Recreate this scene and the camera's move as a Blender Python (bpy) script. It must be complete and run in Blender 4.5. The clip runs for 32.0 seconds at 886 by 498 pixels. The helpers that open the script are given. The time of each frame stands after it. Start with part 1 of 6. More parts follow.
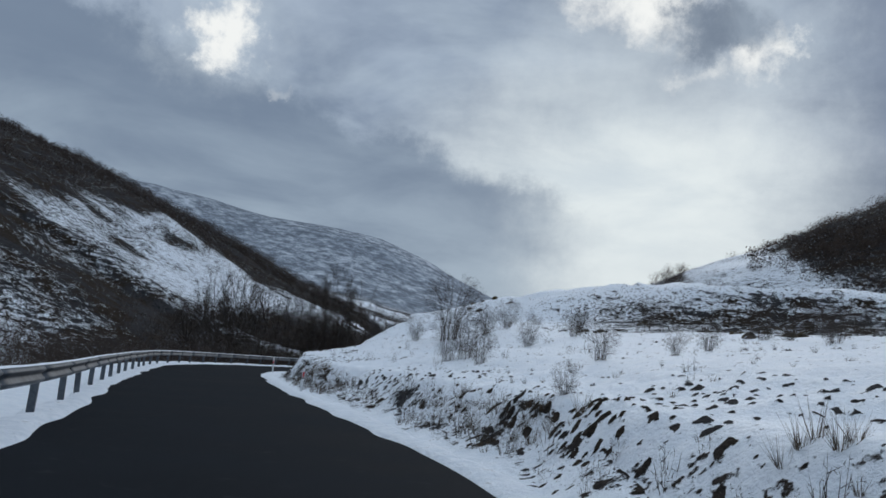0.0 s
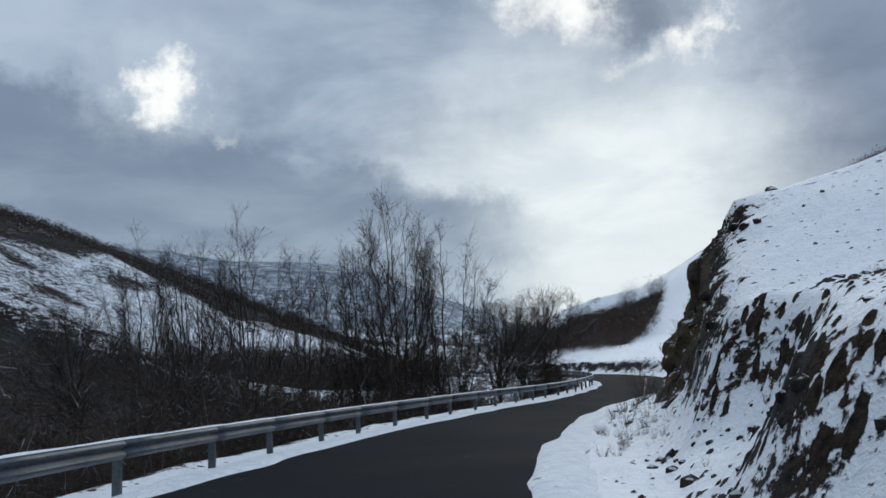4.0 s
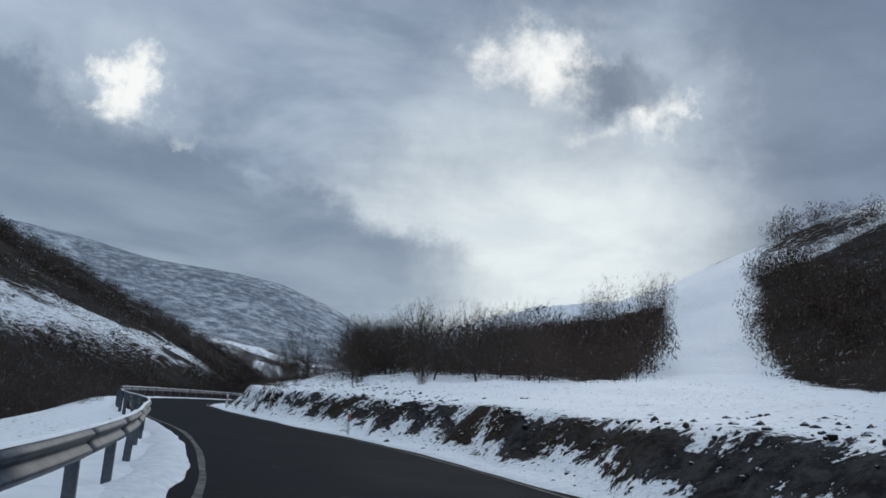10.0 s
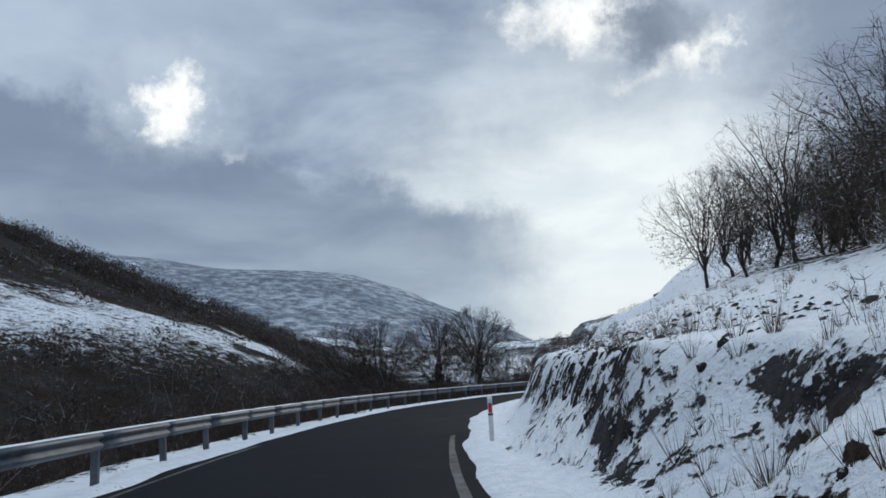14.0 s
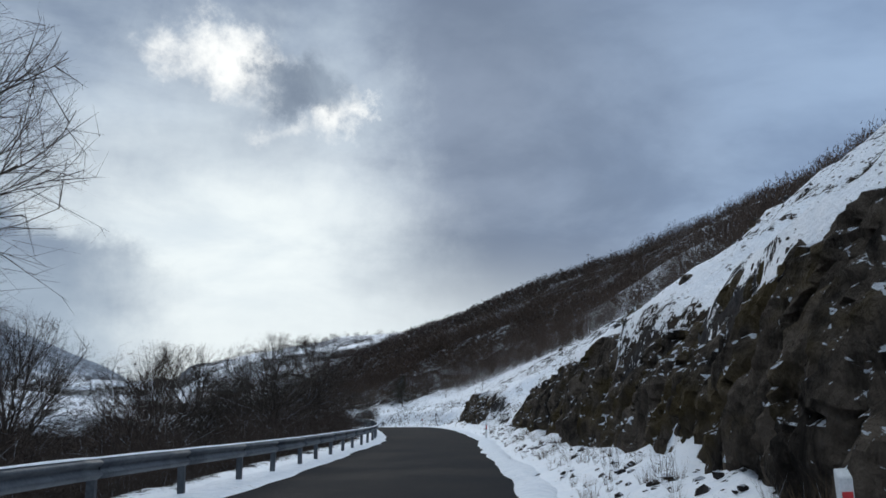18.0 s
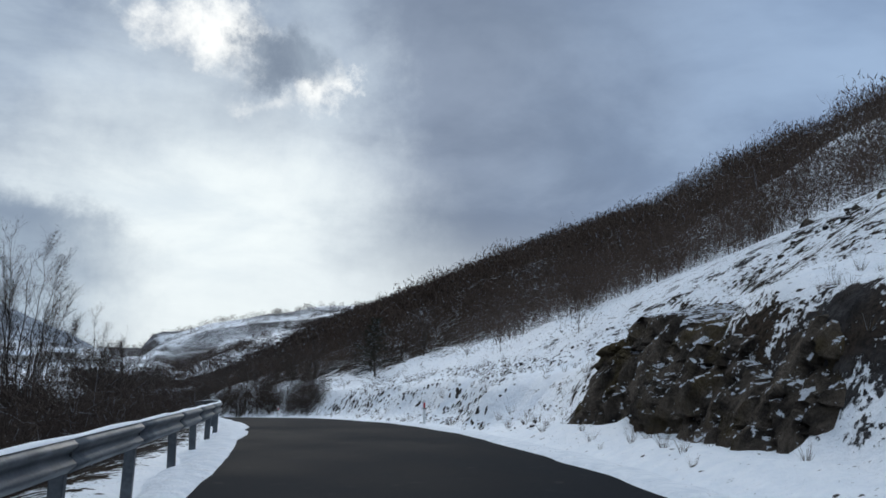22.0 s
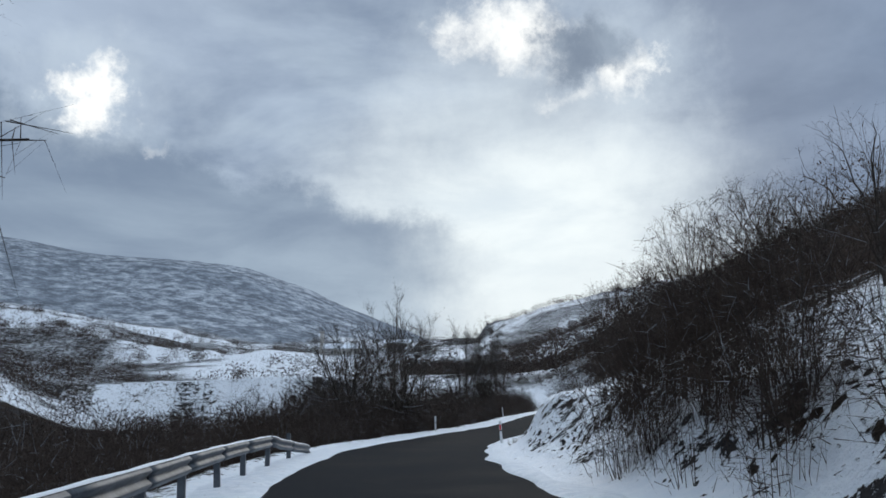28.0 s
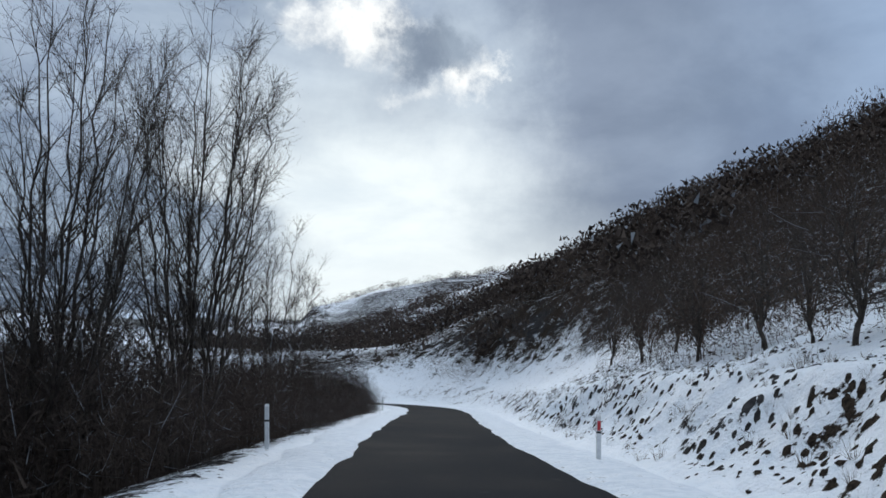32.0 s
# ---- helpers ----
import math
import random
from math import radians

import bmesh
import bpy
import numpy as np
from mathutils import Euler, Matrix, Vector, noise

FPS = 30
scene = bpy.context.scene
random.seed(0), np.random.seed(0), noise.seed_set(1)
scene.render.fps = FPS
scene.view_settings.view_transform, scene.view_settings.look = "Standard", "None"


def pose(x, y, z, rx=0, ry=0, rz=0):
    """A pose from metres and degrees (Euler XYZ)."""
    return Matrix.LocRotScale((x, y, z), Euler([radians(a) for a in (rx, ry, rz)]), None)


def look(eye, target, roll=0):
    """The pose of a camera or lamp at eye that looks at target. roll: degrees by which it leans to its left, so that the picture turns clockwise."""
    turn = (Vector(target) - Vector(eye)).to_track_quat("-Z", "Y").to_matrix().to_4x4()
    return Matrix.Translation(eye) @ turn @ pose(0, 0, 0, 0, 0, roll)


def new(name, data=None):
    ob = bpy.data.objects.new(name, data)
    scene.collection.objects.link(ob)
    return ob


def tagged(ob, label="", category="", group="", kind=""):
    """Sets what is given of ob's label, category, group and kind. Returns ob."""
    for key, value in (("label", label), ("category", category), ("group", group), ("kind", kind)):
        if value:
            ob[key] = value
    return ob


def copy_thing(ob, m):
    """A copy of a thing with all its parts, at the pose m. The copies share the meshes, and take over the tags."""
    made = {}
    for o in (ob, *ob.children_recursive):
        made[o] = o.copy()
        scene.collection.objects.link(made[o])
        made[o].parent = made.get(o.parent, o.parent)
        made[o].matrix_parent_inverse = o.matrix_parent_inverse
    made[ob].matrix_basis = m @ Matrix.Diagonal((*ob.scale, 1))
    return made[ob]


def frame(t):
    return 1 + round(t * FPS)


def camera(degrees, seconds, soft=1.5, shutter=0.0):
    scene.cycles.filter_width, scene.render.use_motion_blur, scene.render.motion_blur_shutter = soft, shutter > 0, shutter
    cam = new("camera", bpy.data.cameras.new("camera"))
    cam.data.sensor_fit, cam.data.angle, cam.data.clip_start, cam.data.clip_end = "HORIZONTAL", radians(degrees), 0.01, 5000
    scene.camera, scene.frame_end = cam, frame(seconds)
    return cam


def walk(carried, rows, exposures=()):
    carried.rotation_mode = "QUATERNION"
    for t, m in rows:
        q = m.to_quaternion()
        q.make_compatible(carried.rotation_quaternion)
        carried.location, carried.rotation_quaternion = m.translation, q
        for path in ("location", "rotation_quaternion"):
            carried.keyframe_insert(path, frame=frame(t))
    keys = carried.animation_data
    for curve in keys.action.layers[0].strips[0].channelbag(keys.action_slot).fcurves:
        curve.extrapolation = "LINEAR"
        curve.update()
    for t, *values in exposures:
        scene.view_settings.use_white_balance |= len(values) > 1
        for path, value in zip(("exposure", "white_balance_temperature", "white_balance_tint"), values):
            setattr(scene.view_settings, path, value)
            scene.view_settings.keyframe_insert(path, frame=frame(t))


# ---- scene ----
cam = camera(54.8, 32.0, soft=1.6)
# seconds, place, heading to the left of north, upward tilt, lean
PATH = [
    (0.0, 0.00, 0.00, 1.40, -3.16, 6.84, 5.83),
    (0.5, -0.78, 7.43, 1.24, 1.77, 7.00, 4.15),
    (1.0, -2.11, 14.88, 1.07, 4.77, 7.14, 2.05),
    (1.5, -3.73, 22.42, 0.91, 6.70, 7.63, 1.63),
    (2.0, -5.27, 30.02, 0.75, 7.37, 8.19, 0.85),
    (2.5, -6.71, 37.65, 0.59, 5.95, 8.35, 0.00),
    (3.0, -7.90, 45.33, 0.44, 2.80, 8.71, -0.50),
    (3.5, -8.69, 53.07, 0.30, -1.06, 8.66, -1.41),
    (4.0, -9.02, 60.86, 0.17, -5.28, 8.12, -3.24),
    (4.5, -8.88, 68.67, 0.03, -9.94, 7.59, -5.80),
    (5.0, -8.25, 76.47, -0.11, -15.42, 8.54, -7.22),
    (5.5, -6.75, 84.16, -0.25, -20.81, 9.32, -6.63),
    (6.0, -4.40, 91.65, -0.37, -25.73, 9.45, -4.68),
    (6.5, -1.67, 99.07, -0.47, -28.93, 9.82, -2.58),
    (7.0, 1.62, 106.42, -0.53, -31.34, 10.10, -1.37),
    (7.5, 5.04, 113.79, -0.52, -31.56, 10.64, -0.14),
    (8.0, 8.12, 121.21, -0.47, -29.38, 10.98, 1.34),
    (8.5, 10.71, 128.73, -0.40, -25.70, 11.33, 2.29),
    (9.0, 12.69, 136.46, -0.30, -20.19, 11.80, 3.59),
    (9.5, 14.09, 144.42, -0.19, -14.06, 11.73, 4.34),
    (10.0, 14.60, 152.50, -0.07, -9.05, 10.94, 4.99),
    (10.5, 14.51, 160.56, 0.07, -4.83, 10.43, 5.02),
    (11.0, 13.93, 168.63, 0.20, -1.95, 9.66, 3.81),
    (11.5, 12.92, 176.70, 0.29, -1.75, 8.87, 2.72),
    (12.0, 11.66, 184.66, 0.32, -1.78, 8.56, 1.80),
    (12.5, 10.30, 192.58, 0.33, -1.10, 8.05, 0.11),
    (13.0, 9.08, 200.45, 0.40, -1.48, 7.49, -1.81),
    (13.5, 8.07, 208.42, 0.47, -2.90, 8.30, -3.40),
    (14.0, 7.51, 216.45, 0.56, -4.83, 9.13, -3.16),
    (14.5, 7.39, 224.51, 0.64, -7.21, 9.84, -3.45),
    (15.0, 7.70, 232.58, 0.70, -9.96, 10.56, -5.02),
    (15.5, 8.44, 240.64, 0.76, -13.13, 11.16, -6.84),
    (16.0, 9.60, 248.67, 0.81, -17.05, 10.80, -5.33),
    (16.5, 11.10, 256.65, 0.85, -19.98, 10.81, -3.22),
    (17.0, 13.06, 264.40, 0.90, -23.70, 11.01, -2.34),
    (17.5, 15.56, 271.81, 0.96, -27.91, 11.28, -1.62),
    (18.0, 18.46, 278.89, 1.01, -30.31, 11.66, -0.33),
    (18.5, 21.77, 285.74, 1.03, -32.10, 11.24, -0.78),
    (19.0, 25.38, 292.42, 1.05, -33.75, 10.57, -0.66),
    (19.5, 29.07, 299.07, 1.08, -34.40, 9.96, -0.13),
    (20.0, 32.76, 305.75, 1.14, -34.71, 10.03, -0.41),
    (20.5, 36.43, 312.47, 1.23, -34.18, 10.60, 0.27),
    (21.0, 39.99, 319.24, 1.39, -33.40, 10.10, 0.70),
    (21.5, 43.57, 326.04, 1.56, -32.82, 9.91, 0.93),
    (22.0, 47.09, 332.91, 1.75, -31.61, 10.20, 0.90),
    (22.5, 50.50, 339.80, 1.94, -29.30, 10.04, 0.76),
    (23.0, 53.62, 347.16, 2.11, -26.55, 10.48, 1.18),
    (23.5, 56.52, 354.77, 2.23, -24.24, 11.19, 2.42),
    (24.0, 59.29, 362.50, 2.29, -22.10, 10.39, 2.23),
    (24.5, 61.72, 370.22, 2.27, -20.05, 9.61, 0.99),
    (25.0, 63.80, 377.62, 2.18, -16.82, 9.72, 1.17),
    (25.5, 65.77, 384.89, 2.05, -13.75, 9.27, 0.66),
    (26.0, 67.10, 392.44, 1.87, -11.24, 8.87, 1.21),
    (26.5, 67.95, 400.21, 1.67, -9.64, 8.79, 1.76),
    (27.0, 68.44, 408.17, 1.45, -8.60, 9.09, 1.10),
    (27.5, 68.77, 416.30, 1.22, -8.74, 9.38, 0.02),
    (28.0, 69.17, 424.59, 0.98, -10.13, 9.53, -1.29),
    (28.5, 69.84, 433.05, 0.73, -12.24, 9.51, -2.63),
    (29.0, 70.89, 441.64, 0.50, -13.70, 9.26, -3.15),
    (29.5, 72.48, 450.34, 0.29, -16.38, 8.80, -3.03),
    (30.0, 74.66, 459.02, 0.15, -19.73, 8.67, -2.49),
    (30.5, 77.55, 467.69, 0.05, -21.80, 8.90, -1.41),
    (31.0, 80.65, 476.20, -0.02, -22.76, 9.06, -0.54),
    (31.5, 83.95, 484.54, -0.10, -22.43, 8.78, 0.46),
    (32.0, 87.32, 492.93, -0.18, -21.41, 9.04, 1.04),
]


def aim(x, y, z, yaw, pitch, roll):
    a, p = radians(yaw), radians(pitch)
    way = Vector((-math.sin(a) * math.cos(p), math.cos(a) * math.cos(p), math.sin(p)))
    eye = Vector((x, y, z))
    return look(eye, eye + way, roll)


walk(cam, [(r[0], aim(*r[1:])) for r in PATH], ((0.0, -0.14), (1.0, -0.14), (2.2, 0.0), (5.0, 0.0), (8.0, 0.0), (11.0, -0.10), (13.5, 0.06), (20.0, 0.08), (24.0, 0.11), (29.0, 0.13), (32.0, 0.18)))

# ---- sky and light ----
world = bpy.data.worlds.new("overcast_sky")
scene.world = world
world.use_nodes = True
wt = world.node_tree
wt.nodes.clear()


class Nodes:
    """Short-hand for building a node tree."""

    def __init__(self, tree):
        self.tree = tree

    def add(self, kind, **props):
        n = self.tree.nodes.new(kind)
        for k, v in props.items():
            setattr(n, k, v)
        return n

    def put(self, socket, value):
        if isinstance(value, bpy.types.NodeSocket):
            self.tree.links.new(value, socket)
        elif value is not None:
            socket.default_value = value

    def math(self, op, a, b=None, c=None, clamp=False):
        n = self.add("ShaderNodeMath", operation=op, use_clamp=clamp)
        for i, v in enumerate((a, b, c)):
            self.put(n.inputs[i], v)
        return n.outputs[0]

    def ramp(self, value, lo, hi, a=0.0, b=1.0, smooth=True):
        n = self.add("ShaderNodeMapRange", interpolation_type="SMOOTHSTEP" if smooth else "LINEAR")
        for i, v in enumerate((value, lo, hi, a, b)):
            self.put(n.inputs[i], v)
        return n.outputs[0]

    def mix(self, f, a, b, blend="MIX"):
        n = self.add("ShaderNodeMix", data_type="RGBA", blend_type=blend)
        self.put(n.inputs[0], f)
        self.put(n.inputs[6], a if isinstance(a, bpy.types.NodeSocket) else (*a, 1))
        self.put(n.inputs[7], b if isinstance(b, bpy.types.NodeSocket) else (*b, 1))
        return n.outputs[2]

    def noise(self, vec, scale, detail=4.0, rough=0.55, warp=0.0, out=0):
        n = self.add("ShaderNodeTexNoise")
        self.put(n.inputs["Vector"], vec)
        for k, v in (("Scale", scale), ("Detail", detail), ("Roughness", rough), ("Distortion", warp)):
            n.inputs[k].default_value = v
        return n.outputs[out]

    def vmath(self, op, a, b=None):
        n = self.add("ShaderNodeVectorMath", operation=op)
        for i, v in enumerate((a, b)):
            if v is not None:
                self.put(n.inputs[i], v)
        return n.outputs[0]


w = Nodes(wt)
coord = w.add("ShaderNodeTexCoord").outputs["Generated"]
sep = w.add("ShaderNodeSeparateXYZ")
w.put(sep.inputs[0], coord)
SX, SY, SZ = sep.outputs
# heading to the left of north and height of each direction, in degrees
AZ = w.math("MULTIPLY", w.math("ARCTAN2", w.math("MULTIPLY", SX, -1.0), SY), 57.29578)
EL = w.math("MULTIPLY", w.math("ARCSINE", SZ), 57.29578)
# cloud layer seen in perspective
lift = w.math("ADD", w.math("MAXIMUM", SZ, 0.0), 0.16)
flat = w.add("ShaderNodeCombineXYZ")
w.put(flat.inputs[0], w.math("DIVIDE", SX, lift))
w.put(flat.inputs[1], w.math("DIVIDE", SY, lift))
PUFF = w.noise(flat.outputs[0], 1.5, 6.0, 0.56, 0.3)
FINE = w.noise(flat.outputs[0], 4.5, 5.0, 0.58, 0.2)
WARP = w.math("MULTIPLY", w.math("SUBTRACT", w.noise(coord, 11.0, 7.0, 0.68), 0.5), 8.0)
WARP2 = w.math("MULTIPLY", w.math("SUBTRACT", w.noise(w.vmath("ADD", coord, (3.1, 1.7, 0.4)), 11.0, 7.0, 0.68), 0.5), 6.0)
A1 = w.math("ADD", AZ, WARP)
E1 = w.math("ADD", EL, WARP2)


def blob(az, el, ra, re, warp=1.0, sharp=0.0):
    """A soft patch of cloud or of light round a direction, as large as ra by re degrees."""
    a = w.math("DIVIDE", w.math("SUBTRACT", A1 if warp else AZ, az), ra)
    e = w.math("DIVIDE", w.math("SUBTRACT", E1 if warp else EL, el), re)
    r = w.math("SQRT", w.math("ADD", w.math("MULTIPLY", a, a), w.math("MULTIPLY", e, e)))
    return w.ramp(r, 1.0, sharp)


GREY, DARK, PALE, WHITE, BLUE = (0.305, 0.390, 0.51), (0.190, 0.252, 0.36), (0.61, 0.72, 0.79), (0.93, 0.96, 0.96), (0.25, 0.35, 0.52)
sky = w.mix(w.ramp(PUFF, 0.36, 0.66), DARK, (0.40, 0.49, 0.61))
sky = w.mix(w.math("MULTIPLY", w.ramp(FINE, 0.35, 0.75), 0.18), sky, PALE)
crown = w.math("MULTIPLY", w.math("MULTIPLY", w.ramp(A1, -6.0, 14.0), w.ramp(E1, 15.0, 24.0)), 0.55)
sky = w.mix(crown, sky, (0.47, 0.56, 0.69))
# the blue-grey bank to the east of the bright part
right = w.math("MULTIPLY", w.ramp(A1, -22.0, -31.0), 0.92)
sky = w.mix(right, sky, w.mix(w.ramp(PUFF, 0.36, 0.68), w.mix(w.ramp(A1, -32.0, -60.0), (0.165, 0.215, 0.305), (0.22, 0.31, 0.47)), w.mix(w.ramp(A1, -32.0, -60.0), (0.235, 0.295, 0.40), (0.31, 0.43, 0.62))))
# the wide bright opening low over the valley
glow = w.math("MULTIPLY", blob(-15.0, 11.0, 20.0, 13.0, 1, 0.15), 0.95)
sky = w.mix(glow, sky, w.mix(w.ramp(PUFF, 0.3, 0.66), (0.68, 0.77, 0.83), (0.86, 0.93, 0.94)))
low = w.math("MULTIPLY", w.math("MULTIPLY", w.ramp(EL, 13.0, 4.0), w.ramp(AZ, -55.0, -26.0)), w.ramp(AZ, 2.0, -8.0))
sky = w.mix(w.math("MULTIPLY", low, 0.8), sky, (0.81, 0.88, 0.90))
# the dark bank under a slanting edge to the west
edge = w.math("SUBTRACT", w.math("ADD", 14.0, w.math("MULTIPLY", w.math("ADD", A1, 0.0), 0.26)), E1)
bank = w.math("MULTIPLY", w.math("MULTIPLY", w.ramp(edge, -0.6, 1.6), w.ramp(A1, -15.0, -5.0)), 0.95)
sky = w.mix(bank, sky, w.mix(w.ramp(w.math("ADD", w.math("MULTIPLY", w.math("SUBTRACT", PUFF, 0.5), -20.0), EL), 2.0, 17.0), (0.36, 0.45, 0.55), (0.19, 0.252, 0.35)))
# holes and the small dark cloud before the sun, with frayed edges
FRAY = w.math("ADD", w.math("MULTIPLY", w.math("SUBTRACT", w.noise(coord, 8.0, 6.0, 0.62, 0.5), 0.5), 3.4), w.math("MULTIPLY", w.math("SUBTRACT", w.noise(coord, 27.0, 4.0, 0.6), 0.5), 0.6))


A2 = w.math("ADD", AZ, w.math("MULTIPLY", WARP, 1.5))
E2 = w.math("ADD", EL, w.math("MULTIPLY", WARP2, 1.2))


def patch(spots, lo, hi, fray):
    """One cover value from several soft round spots, its outline torn by noise."""
    field = None
    for az, el, ra, re, k in spots:
        a = w.math("DIVIDE", w.math("SUBTRACT", A2, az), ra)
        e = w.math("DIVIDE", w.math("SUBTRACT", E2, el), re)
        g = w.math("MULTIPLY", w.math("POWER", 2.718, w.math("MULTIPLY", w.math("ADD", w.math("MULTIPLY", a, a), w.math("MULTIPLY", e, e)), -0.7)), k)
        field = g if field is None else w.math("MAXIMUM", field, g)
    near = w.ramp(field, 0.05, 0.4)
    return w.ramp(w.math("ADD", field, w.math("MULTIPLY", w.math("MULTIPLY", FRAY, near), fray)), lo, hi)


halo = patch(((12.9, 18.6, 5.0, 3.4, 0.8), (-17.0, 21.6, 9.0, 4.6, 1.0)), 0.1, 1.2, 0.7)
sky = w.mix(w.math("MULTIPLY", halo, 0.35), sky, (0.62, 0.71, 0.78))
core = patch(((12.9, 19.0, 2.1, 1.6, 1.15), (8.8, 16.0, 1.6, 0.9, 0.6), (-15.6, 23.6, 3.8, 2.0, 0.95), (-22.6, 20.8, 2.1, 1.7, 0.8), (-19.3, 19.9, 3.2, 1.0, 0.65)), 0.26, 1.1, 0.42)
sky = w.mix(core, sky, (0.97, 0.99, 0.98))
smudge = patch(((-19.6, 22.5, 3.0, 1.8, 1.0),), 0.22, 0.95, 0.5)
sky = w.mix(w.math("MULTIPLY", smudge, 0.9), sky, w.mix(w.ramp(FRAY, -0.5, 0.6), (0.145, 0.195, 0.275), (0.27, 0.34, 0.43)))
# overhead and behind, an even pale cover
sky = w.mix(w.ramp(EL, 32.0, 60.0), sky, (0.80, 0.93, 1.06))
nish = w.add("ShaderNodeTexSky", sky_type="NISHITA", sun_disc=False, sun_elevation=radians(21), sun_rotation=radians(20))
bg1, bg2, both, wout = w.add("ShaderNodeBackground"), w.add("ShaderNodeBackground"), w.add("ShaderNodeAddShader"), w.add("ShaderNodeOutputWorld")
w.put(bg1.inputs[0], sky)
w.put(bg1.inputs[1], 1.0)
w.put(bg2.inputs[0], nish.outputs[0])
w.put(bg2.inputs[1], 0.001)
w.put(both.inputs[0], bg1.outputs[0])
w.put(both.inputs[1], bg2.outputs[0])
w.put(wout.inputs[0], both.outputs[0])

sun = new("sun", bpy.data.lights.new("sun", "SUN"))
sun.data.energy, sun.data.angle, sun.data.color = 0.5, radians(25), (1.0, 0.96, 0.9)
sun.matrix_world = look((0, 0, 0), (-math.sin(radians(20)), -math.cos(radians(20)), -0.38))
scene.view_settings.exposure = 0.0

# ---- materials ----


def material(name, rough=0.8, spec=0.3):
    m = bpy.data.materials.new(name)
    m.use_nodes = True
    n = Nodes(m.node_tree)
    b = m.node_tree.nodes["Principled BSDF"]
    b.inputs["Roughness"].default_value = rough
    b.inputs["Specular IOR Level"].default_value = spec
    return m, n, b


def bump(n, b, height, strength=0.5, dist=0.05):
    k = n.add("ShaderNodeBump")
    k.inputs["Strength"].default_value, k.inputs["Distance"].default_value = strength, dist
    n.put(k.inputs["Height"], height)
    n.put(b.inputs["Normal"], k.outputs[0])


def where(n):
    return n.add("ShaderNodeNewGeometry").outputs["Position"]


def speckled(name, a, b_, scale, rough=0.85, spec=0.2, strength=0.4, dist=0.02, metal=0.0, local=False):
    """Two colours mixed at two scales, with a relief of the same grain."""
    m, n, b = material(name, rough, spec)
    p = n.add("ShaderNodeTexCoord").outputs["Object"] if local else where(n)
    big, small = n.noise(p, scale, 5.0), n.noise(p, scale * 7.3, 4.0)
    f = n.math("ADD", n.math("MULTIPLY", big, 0.6), n.math("MULTIPLY", small, 0.4))
    n.put(b.inputs["Base Color"], n.mix(n.ramp(f, 0.35, 0.65), a, b_))
    b.inputs["Metallic"].default_value = metal
    bump(n, b, f, strength, dist)
    return m


